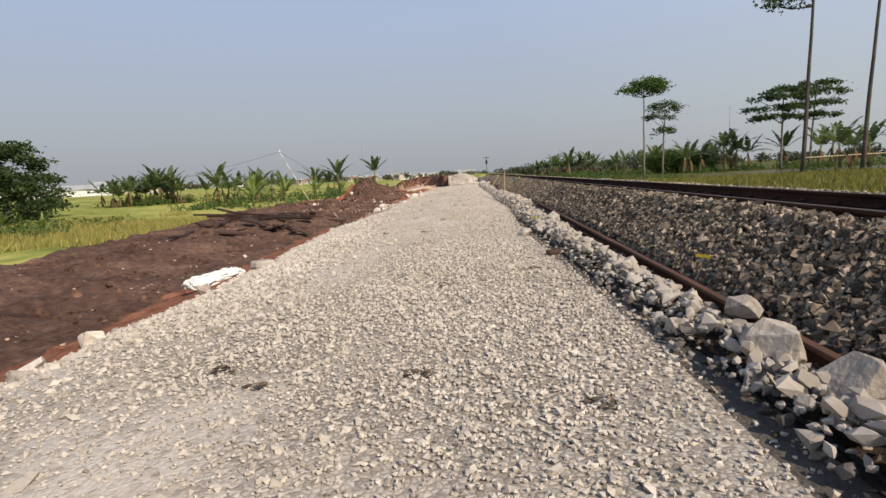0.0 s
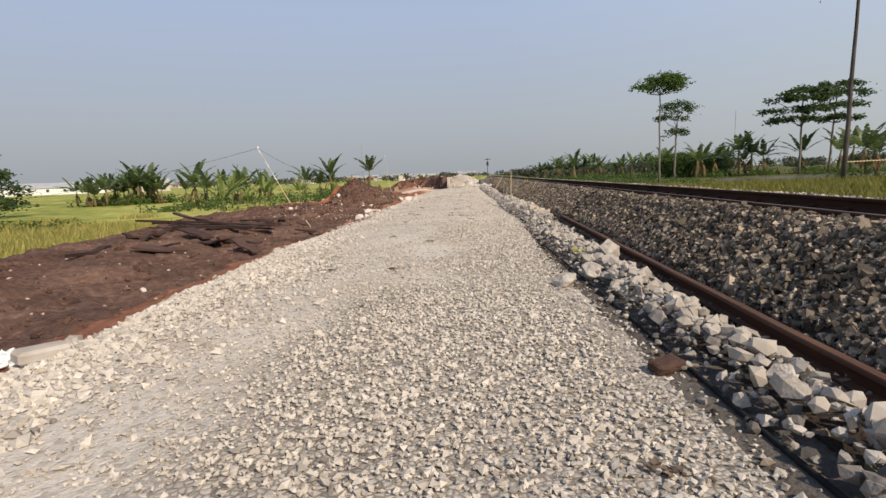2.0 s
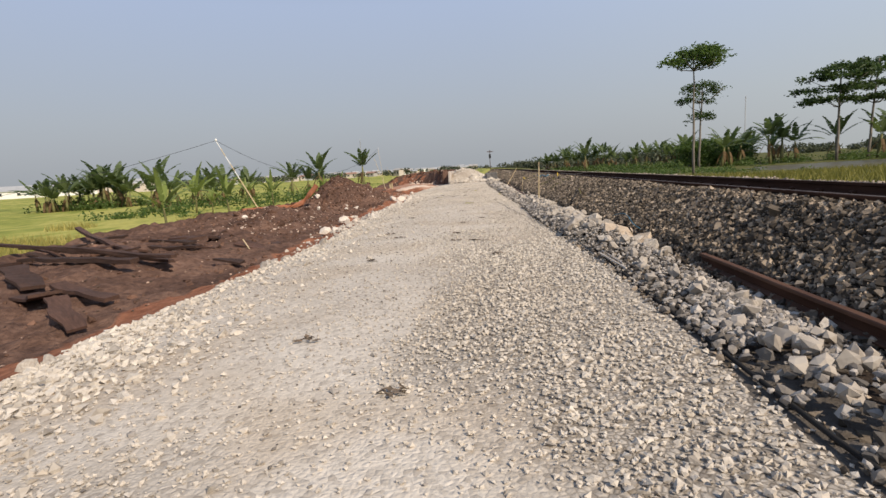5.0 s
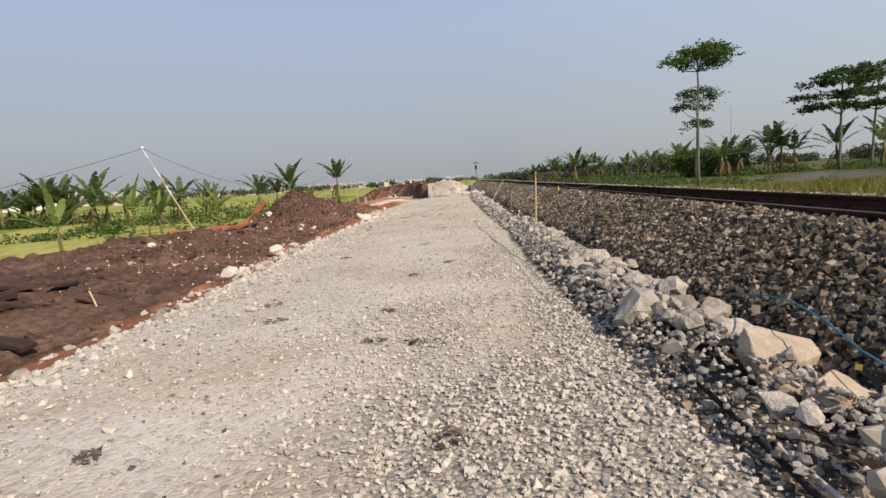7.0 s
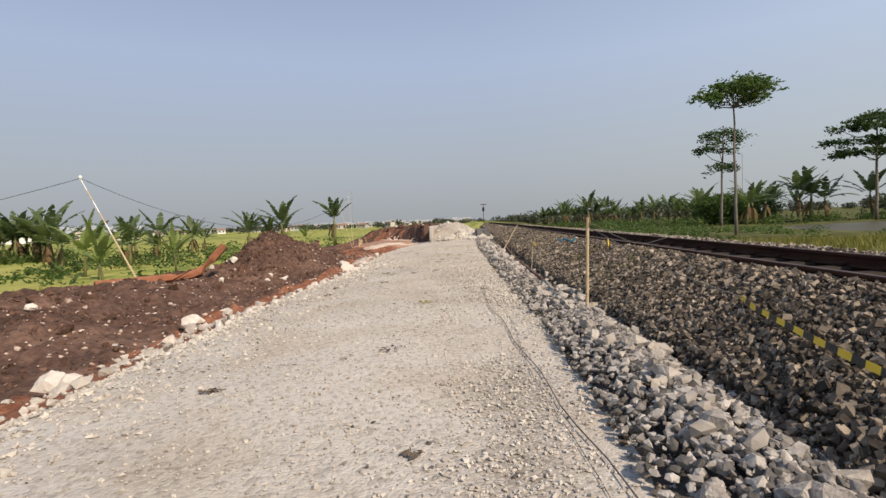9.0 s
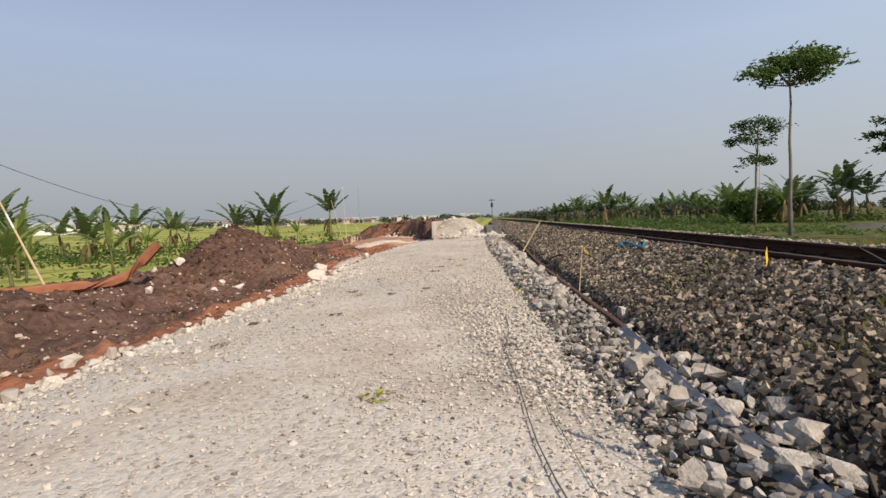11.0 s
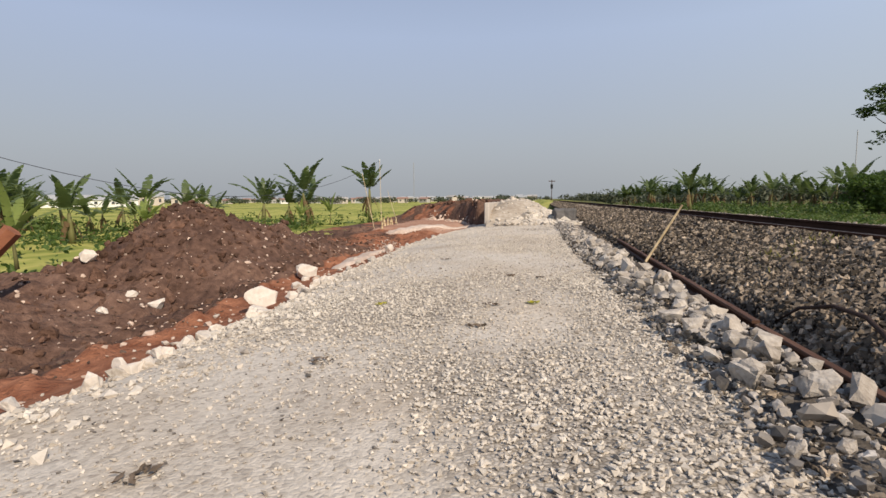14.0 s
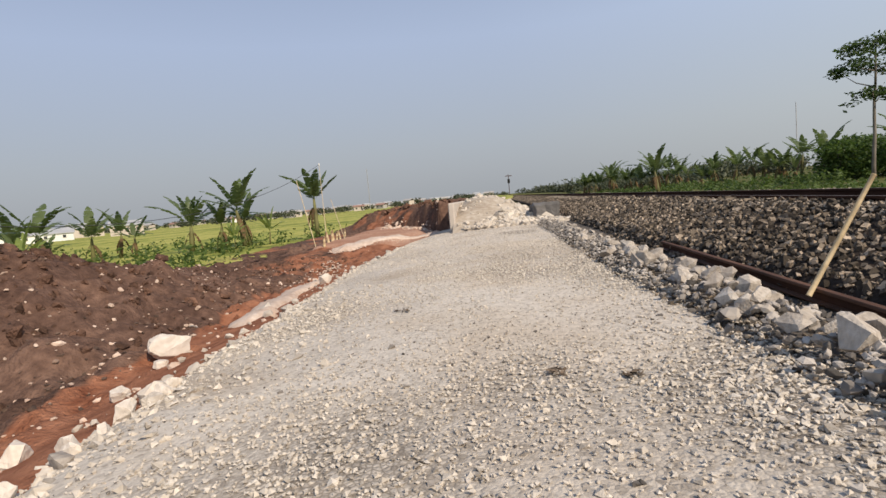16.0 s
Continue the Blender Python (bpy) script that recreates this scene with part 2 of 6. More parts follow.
M_GRASS = leafy("verge_grass", (0.12, 0.125, 0.028), (0.27, 0.245, 0.06), (0.24, 0.24, 0.05), 0.7)


def soil_material():
    """Dark dumped topsoil that turns to red laterite where the attribute 'red' is high."""
    m = surface("dumped_soil", [(0.32, (0.055, 0.032, 0.025)), (0.5, (0.125, 0.074, 0.055)), (0.68, (0.23, 0.14, 0.102))], 7, 0.6, 0.97, 0, 0.75, 24, None, None, 0.1, 0.07)
    nt = m.node_tree
    p = nt.nodes["Principled BSDF"]
    old = p.inputs["Base Color"].links[0].from_socket
    red = ramp(nt, tex(nt, "noise", 4, 6).outputs[0], [(0.3, (0.175, 0.066, 0.037)), (0.7, (0.37, 0.17, 0.10))])
    at = nt.nodes.new("ShaderNodeAttribute")
    at.attribute_name = "red"
    n = tex(nt, "noise", 1.6, 6)
    s = nt.nodes.new("ShaderNodeMath")
    s.operation = "ADD"
    nt.links.new(at.outputs["Fac"], s.inputs[0])
    nt.links.new(n.outputs[0], s.inputs[1])
    f = ramp(nt, s.outputs[0], [(0.85, (0, 0, 0)), (1.05, (1, 1, 1))])
    nt.links.new(mix(nt, f, old, red), p.inputs["Base Color"])
    return m


def road_material():
    """Packed limestone fines with broad smooth patches and a coarser stone grain, with shade painted between its
    stones.
    """
    m = surface("packed_limestone", [(0.3, (0.42, 0.375, 0.325)), (0.5, (0.545, 0.495, 0.435)), (0.7, (0.62, 0.57, 0.505))], 22, 0.5, 0.97, 0, 0.55, 55, None, None, 0.15, 0.015)
    nt = m.node_tree
    p = nt.nodes["Principled BSDF"]
    old = p.inputs["Base Color"].links[0].from_socket
    v = tex(nt, "voronoi", 30)
    speck = ramp(nt, v.outputs["Color"], [(0.12, (0.42, 0.39, 0.36)), (0.4, (0.92, 0.91, 0.89)), (0.9, (1.15, 1.13, 1.1))])
    fines = mix(nt, 0.5, old, speck, "MULTIPLY")
    dirt = ramp(nt, tex(nt, "noise", 0.7, 6).outputs[0], [(0.46, (1.02, 1.02, 1.02)), (0.66, (0.82, 0.75, 0.665))])
    fines = mix(nt, 0.7, fines, dirt, "MULTIPLY")
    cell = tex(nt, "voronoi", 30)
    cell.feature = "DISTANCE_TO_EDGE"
    # shade between loose stones, painted along the cell edges
    gap_shade = ramp(nt, cell.outputs["Distance"], [(0.03, (0.34, 0.32, 0.295)), (0.2, (1, 1, 1))])
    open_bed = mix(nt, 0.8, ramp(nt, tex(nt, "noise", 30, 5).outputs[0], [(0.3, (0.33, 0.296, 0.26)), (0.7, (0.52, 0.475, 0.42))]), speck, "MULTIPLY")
    open_bed = mix(nt, 0.85, open_bed, gap_shade, "MULTIPLY")
    relief = nt.nodes.new("ShaderNodeBump")
    relief.inputs["Strength"].default_value, relief.inputs["Distance"].default_value = 0.7, 0.012
    nt.links.new(cell.outputs["Distance"], relief.inputs["Height"])
    nt.links.new(p.inputs["Normal"].links[0].from_socket, relief.inputs["Normal"])
    nt.links.new(relief.outputs[0], p.inputs["Normal"])
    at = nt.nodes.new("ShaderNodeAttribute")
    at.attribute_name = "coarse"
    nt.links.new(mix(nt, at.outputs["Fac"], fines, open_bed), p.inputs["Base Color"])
    return m


def ground_material():
    """Paddy land: green and straw-coloured plots, with earth banks between."""
    m = surface("paddy_ground", [(0.36, (0.12, 0.14, 0.035)), (0.47, (0.24, 0.265, 0.06)), (0.57, (0.40, 0.37, 0.11)), (0.7, (0.19, 0.22, 0.055))], 0.9, 0.06, 0.95, 0, 0.5, 6, None, (1, 0.5, 1), 0.1, 0.1)
    return m


def garden_side(m):
    """Darker, earthier growth where the attribute 'garden' is set."""
    nt = m.node_tree
    p = nt.nodes["Principled BSDF"]
    old = p.inputs["Base Color"].links[0].from_socket
    dark = ramp(nt, tex(nt, "noise", 0.8, 6).outputs[0], [(0.3, (0.055, 0.052, 0.022)), (0.55, (0.10, 0.105, 0.033)), (0.72, (0.17, 0.16, 0.055))])
    at = nt.nodes.new("ShaderNodeAttribute")
    at.attribute_name = "garden"
    nt.links.new(mix(nt, at.outputs["Fac"], old, dark), p.inputs["Base Color"])
    return m


M_SOIL, M_ROAD, M_GROUND = soil_material(), road_material(), garden_side(ground_material())
M_WATER = surface("pond_water", [(0.3, (0.06, 0.052, 0.024)), (0.7, (0.10, 0.085, 0.042))], 2, 0.2, 0.4, 0, 0.1, 5, None, None, 0.12)

# ---- builders ----
rng = np.random.default_rng(7)


def mesh_np(name, verts, faces, material, smooth=False):
    """A mesh from arrays; faces all have the same number of corners."""
    verts, faces = np.asarray(verts, np.float32), np.asarray(faces, np.int32)
    me = bpy.data.meshes.new(name)
    n, k = faces.shape
    me.vertices.add(len(verts))
    me.vertices.foreach_set("co", verts.ravel())
    me.loops.add(n * k)
    me.loops.foreach_set("vertex_index", faces.ravel())
    me.polygons.add(n)
    me.polygons.foreach_set("loop_start", np.arange(n, dtype=np.int32) * k)
    me.polygons.foreach_set("loop_total", np.full(n, k, np.int32))
    me.polygons.foreach_set("use_smooth", np.full(n, smooth))
    me.materials.append(material)
    me.update(calc_edges=True)
    return me


def mesh_bm(name, bm, material, smooth=False):
    me = bpy.data.meshes.new(name)
    bm.normal_update()
    bm.to_mesh(me)
    bm.free()
    me.materials.append(material)
    if smooth:
        me.polygons.foreach_set("use_smooth", np.ones(len(me.polygons), bool))
    return me


def part(name, bm, material, parent, label="", smooth=False):
    ob = new(name, mesh_bm(name, bm, material, smooth) if isinstance(bm, bmesh.types.BMesh) else bm)
    ob.parent = parent
    return tagged(ob, label)


def box(bm, x0, y0, z0, x1, y1, z1, bevel=0.0):
    r = bmesh.ops.create_cube(bm, size=1, matrix=Matrix.Translation(((x0 + x1) / 2, (y0 + y1) / 2, (z0 + z1) / 2)) @ Matrix.Diagonal((x1 - x0, y1 - y0, z1 - z0, 1)))
    if bevel:
        es = {e for v in r["verts"] for e in v.link_edges}
        bmesh.ops.bevel(bm, geom=list(es), offset=bevel, segments=1, affect="EDGES")
    return bm


def tube(bm, pts, radii, sides=8):
    """A bent, tapered rod through pts."""
    pts = [Vector(p) for p in pts]
    rings = []
    for i, p in enumerate(pts):
        d = (pts[min(i + 1, len(pts) - 1)] - pts[max(i - 1, 0)]).normalized()
        a = d.orthogonal().normalized() if abs(d.z) < 0.9 else Vector((1, 0, 0)).cross(d).normalized()
        b = d.cross(a)
        rings.append([bm.verts.new(p + (a * math.cos(2 * math.pi * k / sides) + b * math.sin(2 * math.pi * k / sides)) * radii[i]) for k in range(sides)])
    for r0, r1 in zip(rings, rings[1:]):
        for k in range(sides):
            bm.faces.new((r0[k], r0[(k + 1) % sides], r1[(k + 1) % sides], r1[k]))
    bm.faces.new(rings[0][::-1])
    bm.faces.new(rings[-1])
    return bm


def fbm(x, y, scale, seed=0.0, octaves=4):
    """Smooth value noise on arrays, about -1 to 1."""
    out, amp, total = 0.0, 1.0, 0.0
    for o in range(octaves):
        u, v = x / scale + seed + 17.3 * o, y / scale - seed + 9.1 * o
        iu, iv = np.floor(u), np.floor(v)
        fu, fv = u - iu, v - iv
        fu, fv = fu * fu * (3 - 2 * fu), fv * fv * (3 - 2 * fv)

        def h(a, b):
            s = np.sin(a * 127.1 + b * 311.7) * 43758.5453
            return (s - np.floor(s)) * 2 - 1

        out = out + amp * ((h(iu, iv) * (1 - fu) + h(iu + 1, iv) * fu) * (1 - fv) + (h(iu, iv + 1) * (1 - fu) + h(iu + 1, iv + 1) * fu) * fv)
        total += amp
        amp *= 0.5
        scale = scale / 2
    return out / total


def step(a, b, x):
    t = np.clip((x - a) / (b - a), 0, 1)
    return t * t * (3 - 2 * t)


LEFT = [(-6, -2.85), (5, -2.9), (8.5, -3.02), (11, -3.32), (13.5, -3.55), (16, -3.66), (18, -3.5), (20.5, -3.25), (24.5, -3.3), (27, -3.45), (31, -3.72), (34, -3.68), (37, -3.45), (39.5, -3.55), (42, -4.0), (46, -4.2), (50, -4.55), (55, -4.2), (62, -3.2)]
RIGHT = [(-6, 1.76), (3, 1.71), (5, 1.64), (8, 1.5), (12, 1.42), (17, 1.5), (19.5, 1.4), (22, 1.3), (27, 1.3), (30, 1.15), (34, 1.0), (38, 0.93), (44, 0.7), (56, 0.6), (62, 0.6)]


def edge_left(y):
    return np.interp(y, *zip(*LEFT)) + 0.05 * np.sin(y * 2.3) + 0.04 * np.sin(y * 5.1)


def edge_right(y):
    return np.interp(y, *zip(*RIGHT))


def row_mid(y):
    """Middle of the row of white stone between the road and the ballast."""
    return np.interp(y, [-6, 4, 8, 14, 17, 19.5, 22, 27, 30, 34, 38, 44, 56], [2.02, 1.98, 1.9, 1.84, 1.9, 1.8, 1.7, 1.68, 1.52, 1.38, 1.3, 1.07, 0.97])


def coarse(x, y):
    """How much loose stone lies on the road: 0.1 on packed fines, 1 on open gravel."""
    u = x + 0.9 * fbm(x, y, 1.4, 33.0, 3)
    c = 0.5 + 1.2 * fbm(x, y * 0.5, 1.9, 21.0, 4) + 0.40 * step(-0.8, 1.2, u) - 0.2 * step(-0.3, -1.9, u)
    c = c - 0.42 * step(12, 16, y) * step(34, 29, y) * step(1.2, 0.3, u) + 0.16 * step(33, 37, y) - 0.2 * step(30, 34, y) * step(-0.2, -1.6, u)
    c = c + 0.2 * step(32.5, 35, y) * step(0.4, -0.8, u)
    c = c - 0.75 * step(38.5, 46.0, y + 2.0 * fbm(x, y, 1.6, 41.0, 3)) * step(-3.4, -2.2, x + 0.25 * (y - 44)) * step(1.2, 0.7, x)
    return np.clip(c + 0.4 * step(4.0, 7.0, y) * step(15.0, 11.5, y) * step(-1.4, 0.4, u) + 0.2 * step(7, 5, y) * step(-0.4, 0.8, u), 0.22 - 0.12 * step(40, 44, y), 1)


def road_z(x, y):
    return 0.02 * fbm(x, y, 1.6, 3.0) - 0.03 * step(0.3, 0, x - edge_left(y)) + 0.01 - 0.022 * np.maximum(-0.3 - x, 0) ** 2


def ballast_toe(y):
    return np.interp(y, [-6, 16, 20, 27, 31], [2.33, 2.46, 2.2, 2.08, 1.95])


def ballast_z(x, y):
    toe = ballast_toe(y)
    up = 0.03 + 0.16 * step(-0.13, 0.03, x - toe) + 0.47 * np.clip((x - toe) / (3.02 - toe), 0, 1)
    down = 0.69 - 0.66 * np.clip((x - 5.7) / 1.1, 0, 1)
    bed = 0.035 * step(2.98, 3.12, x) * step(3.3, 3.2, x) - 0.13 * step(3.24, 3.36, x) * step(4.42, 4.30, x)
    return np.minimum(up, down) + bed + 0.025 * fbm(x, y, 0.9, 5.0)


def bank_z(x, y):
    d = edge_left(y) - x
    z = -0.022 * (-0.3 - edge_left(y)) ** 2 - 0.06 - 0.45 * step(0.0, 1.7, d) + 0.19 * step(2.2, 4.6, d) + 0.14 * fbm(x, y, 2.6, 1.0, 5) * step(0.5, 2.0, d)
    z = z - 0.42 * step(34, 38, y) * step(43.2, 41.6, y) * step(1.4, 3.0, d) * step(7.2, 4.6, d) - 0.14 * step(25, 28, y) * step(36, 33, y) * step(2.5, 4, d) * step(7.5, 5.5, d)
    z = z + 0.26 * step(26, 32, y) * step(3.0, 5.0, d) * step(44, 36, y) * step(9.0, 6.5, d)
    z = z - 0.32 * np.exp(-((x + 10.5) / 1.3) ** 2 - ((y - 38.5) / 1.6) ** 2) + 0.88 * np.exp(-((x + 9.4) / np.where(x < -9.4, 0.95, 2.1)) ** 2 - ((y - 44.8) / 2.8) ** 2) + 0.42 * np.exp(-np.abs((x + 9.0) / 0.75) ** 1.4 - ((y - 44.6) / 1.2) ** 2) + 0.3 * np.exp(-((x + 7.6) / 1.6) ** 2 - ((y - 47.5) / 2.6) ** 2) + 0.44 * np.exp(-((x + 7.5) / 1.5) ** 2 - ((y - 45.8) / 4.5) ** 2)
    z = z + 0.5 * np.exp(-((x + 9.8) / 1.3) ** 2 - ((y - 50.4) / 2.4) ** 2) + 0.22 * np.exp(-((x + 9.5) / 1.4) ** 2 - ((y - 44.9) / 1.6) ** 2)
    z = z + 0.06 * np.exp(-((x + 7.5) / 2.5) ** 2 - ((y - 23.0) / 4.0) ** 2)
    field = np.interp(y, [-6, 12, 20, 24, 28, 34, 40, 48, 56, 64], [-10.6, -11.0, -11.4, -12.4, -13.2, -12.8, -12.2, -11.3, -9.5, -9.0]) + 0.5 * fbm(y, y * 0, 3.0, 2.0)
    z = z - (z + 1.05) * step(0.0, 1.6, field - x)
    # cut for the side track
    cut = step(54, 58, y) * step(0.2, 1.2, d) * step(-9.0, -7.6, x)
    z = z * (1 - cut) + cut * (-0.22 + 0.04 * fbm(x, y, 1.5, 8.0))
    rough = step(0.6, 1.6, d) * (1 - cut * 0.8)
    z = z + rough * (0.15 * np.abs(fbm(x, y, 0.5, 4.0, 3)) + 0.06 * fbm(x, y, 0.25, 6.0, 2) + 0.36 * step(25, 31, y) * np.abs(fbm(x, y, 0.7, 7.0, 5)) + 0.07 * step(30, 38, y) * fbm(x, y, 0.33, 19.0, 2) + 0.08 * np.abs(fbm(x, y, 1.3, 15.0, 3)))
    return z


def ground_z(x, y):
    left = -0.9 + 0.06 * fbm(x, y, 6, 2.0) + 0.10 * np.exp(-((np.mod(x * 0.5 + y * 0.866 + 300, 11) - 5.5) / 0.45) ** 2) * (x < -12)
    right = 0.16 - 0.35 * step(38, 50, y) + 0.08 * fbm(x, y, 5, 4.0) - 0.15 * step(6.5, 9, x)
    pond = np.exp(-(((x - 46) / 17) ** 2 + ((y - 62) / 15) ** 2) ** 3)
    z = np.where(x > 0, right - 0.7 * pond, left)
    mid = step(-13.5, -12.0, x) * step(5.6, 5.0, x) * step(140, 120, y)
    far = step(90, 140, np.abs(y)) * step(-20, -4, x) * 0.9
    return z * (1 - mid) - 1.1 * mid + far * np.where(x < 12, 1, 0)


def grid(name, xs, ys, fn, material):
    X, Y = np.meshgrid(xs, ys)
    Z = fn(X, Y)
    nx, ny = len(xs), len(ys)
    i = (np.arange(ny - 1)[:, None] * nx + np.arange(nx - 1)[None, :]).ravel()
    faces = np.stack([i, i + 1, i + nx + 1, i + nx], 1)
    return new(name, mesh_np(name, np.stack([X, Y, Z], -1).reshape(-1, 3), faces, material, True))


CUBE = np.array([[-1, -1, -1], [1, -1, -1], [1, 1, -1], [-1, 1, -1], [-1, -1, 1], [1, -1, 1], [1, 1, 1], [-1, 1, 1]], float)
CUBE_F = np.array([[0, 3, 2, 1], [4, 5, 6, 7], [0, 1, 5, 4], [1, 2, 6, 5], [2, 3, 7, 6], [3, 0, 4, 7]])


def turns(n, tilt=math.pi):
    """n random turn matrices."""
    q = rng.normal(size=(n, 4))
    q /= np.linalg.norm(q, axis=1)[:, None]
    w, x, y, z = q.T
    return np.stack([np.stack([1 - 2 * (y * y + z * z), 2 * (x * y - z * w), 2 * (x * z + y * w)], -1), np.stack([2 * (x * y + z * w), 1 - 2 * (x * x + z * z), 2 * (y * z - x * w)], -1), np.stack([2 * (x * z - y * w), 2 * (y * z + x * w), 1 - 2 * (x * x + y * y)], -1)], 1)


OCT = np.array([[1, 0, 0], [0, 1, 0], [-1, 0, 0], [0, -1, 0], [0, 0, 1], [0, 0, -1]], float)
OCT_F = np.array([[0, 1, 4], [1, 2, 4], [2, 3, 4], [3, 0, 4], [1, 0, 5], [2, 1, 5], [3, 2, 5], [0, 3, 5]])


def pebbles(name, centres, sizes, material, flat=0.75):
    """Small eight-sided stones, joined into one mesh."""
    n = len(centres)
    v = OCT[None] * (1 + 0.3 * rng.uniform(-1, 1, (n, 6, 3))) * rng.uniform(0.55, 1.0, (n, 1, 3)) * 0.62
    v = v + 0.16 * rng.uniform(-1, 1, (n, 6, 3))
    v = np.einsum("nij,nkj->nki", turns(n), v) * np.asarray(sizes)[:, None, None]
    v[:, :, 2] *= flat
    v += np.asarray(centres)[:, None, :]
    f = (OCT_F[None] + (np.arange(n) * 6)[:, None, None]).reshape(-1, 3)
    return new(name, mesh_np(name, v.reshape(-1, 3), f, material))


def chips(name, centres, sizes, material, flat=0.7):
    """Angular stones, one loose six-sided piece each, joined into one mesh."""
    n = len(centres)
    v = CUBE[None] * (1 + 0.35 * rng.uniform(-1, 1, (n, 8, 3))) * rng.uniform(0.5, 1.0, (n, 1, 3)) * 0.5
    v[:, 4:, :2] *= rng.uniform(0.35, 0.95, (n, 1, 2))
    v = np.einsum("nij,nkj->nki", turns(n), v) * np.asarray(sizes)[:, None, None]
    v[:, :, 2] *= flat
    v += np.asarray(centres)[:, None, :]
    f = (CUBE_F[None] + (np.arange(n) * 8)[:, None, None]).reshape(-1, 4)
    return new(name, mesh_np(name, v.reshape(-1, 3), f, material))


GOLD = (1 + 5 ** 0.5) / 2
ICO = np.array([[-1, GOLD, 0], [1, GOLD, 0], [-1, -GOLD, 0], [1, -GOLD, 0], [0, -1, GOLD], [0, 1, GOLD], [0, -1, -GOLD], [0, 1, -GOLD], [GOLD, 0, -1], [GOLD, 0, 1], [-GOLD, 0, -1], [-GOLD, 0, 1]]) / math.hypot(1, GOLD)
ICO_F = np.array([(a, b, c) for a in range(12) for b in range(12) for c in range(12) if a < b and a < c and b != c and all(np.linalg.norm(ICO[p] - ICO[q]) < 1.1 for p, q in ((a, b), (b, c), (a, c))) and np.dot(np.cross(ICO[b] - ICO[a], ICO[c] - ICO[a]), ICO[a]) > 0])


def broken(name, centres, sizes, material, flat=0.8):
    """Broken quarry stones: twenty-sided pieces cut by random planes, joined into one mesh."""
    n = len(centres)
    v = ICO[None] * rng.uniform(0.7, 1.2, (n, 12, 1)) * rng.uniform(0.5, 1.05, (n, 1, 3))
    for _ in range(5):
        d = rng.normal(size=(n, 3))
        d /= np.linalg.norm(d, axis=1)[:, None]
        over = np.maximum(np.einsum("nkj,nj->nk", v, d) - rng.uniform(0.22, 0.55, (n, 1)), 0)
        v = v - over[:, :, None] * d[:, None, :]
    v = np.einsum("nij,nkj->nki", turns(n), v) * np.asarray(sizes)[:, None, None] * 0.62
    v[:, :, 2] *= flat
    v += np.asarray(centres)[:, None, :]
    f = (ICO_F[None] + (np.arange(n) * 12)[:, None, None]).reshape(-1, 3)
    return new(name, mesh_np(name, v.reshape(-1, 3), f, material))


def cards(name, centres, sizes, material, up=0.4, long=1.6):
    """Loose folded leaves: two triangles each way about a midrib."""
    n = len(centres)
    base = np.array([[-1, 0, 0], [0, -0.5, 0.12], [1, 0, -0.1], [0, 0.5, 0.12]], float) * (0.5 * long / 1.6, 0.5, 0.5)
    t = turns(n)
    v = np.einsum("nij,kj->nki", t, base)
    v[:, :, 2] *= up
    v = v * np.asarray(sizes)[:, None, None] + np.asarray(centres)[:, None, :]
    f = (np.array([[0, 1, 2], [0, 2, 3]])[None] + (np.arange(n) * 4)[:, None, None]).reshape(-1, 3)
    return mesh_np(name, v.reshape(-1, 3), f, material)


def blades(name, x, y, z, h, material, width=0.02, lean=0.35):
    n = len(x)
    a = rng.uniform(0, 2 * math.pi, n)
    s = np.stack([np.cos(a), np.sin(a), 0 * a], -1) * width
    tip = np.stack([rng.normal(0, lean, n) * h, rng.normal(0, lean, n) * h, h], -1)
    b = np.stack([x, y, z], -1)
    v = np.stack([b - s, b + s, b + tip], 1).reshape(-1, 3)
    return new(name, mesh_np(name, v, np.arange(3 * n).reshape(-1, 3), material))

# ---- setting ----
gx = np.concatenate([-np.geomspace(2500, 48, 22), np.arange(-46, 66, 1.0), np.geomspace(68, 2500, 22)])
gy = np.concatenate([-np.geomspace(600, 14, 10), np.arange(-12, 132, 1.0), np.geomspace(135, 3500, 26)])
land = grid("ground", gx, gy, ground_z, M_GROUND)
GX, GY = np.meshgrid(gx, gy)
gat = land.data.attributes.new("garden", "FLOAT", "POINT")
gat.data.foreach_set("value", step(5, 8, GX).ravel().astype(np.float32))
tagged(land, "green and straw-coloured paddy land with low earth banks", "ground", kind="structure")

ry = np.arange(-6, 62.01, 0.15)
RU = np.linspace(0, 1, 31)
RX = edge_left(ry)[:, None] - 0.35 + (edge_right(ry) + 0.02 - edge_left(ry) + 0.35)[:, None] * RU[None, :]
RY = np.repeat(ry[:, None], 31, 1)
i0 = (np.arange(len(ry) - 1)[:, None] * 31 + np.arange(30)[None, :]).ravel()
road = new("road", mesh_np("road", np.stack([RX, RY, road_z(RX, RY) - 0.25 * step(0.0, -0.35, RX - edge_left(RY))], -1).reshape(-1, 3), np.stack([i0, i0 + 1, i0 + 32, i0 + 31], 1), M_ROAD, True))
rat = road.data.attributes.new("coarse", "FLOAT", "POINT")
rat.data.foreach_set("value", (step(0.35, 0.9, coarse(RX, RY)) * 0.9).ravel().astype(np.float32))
tagged(road, "pale packed limestone haul road beside the railway", "road", kind="structure")

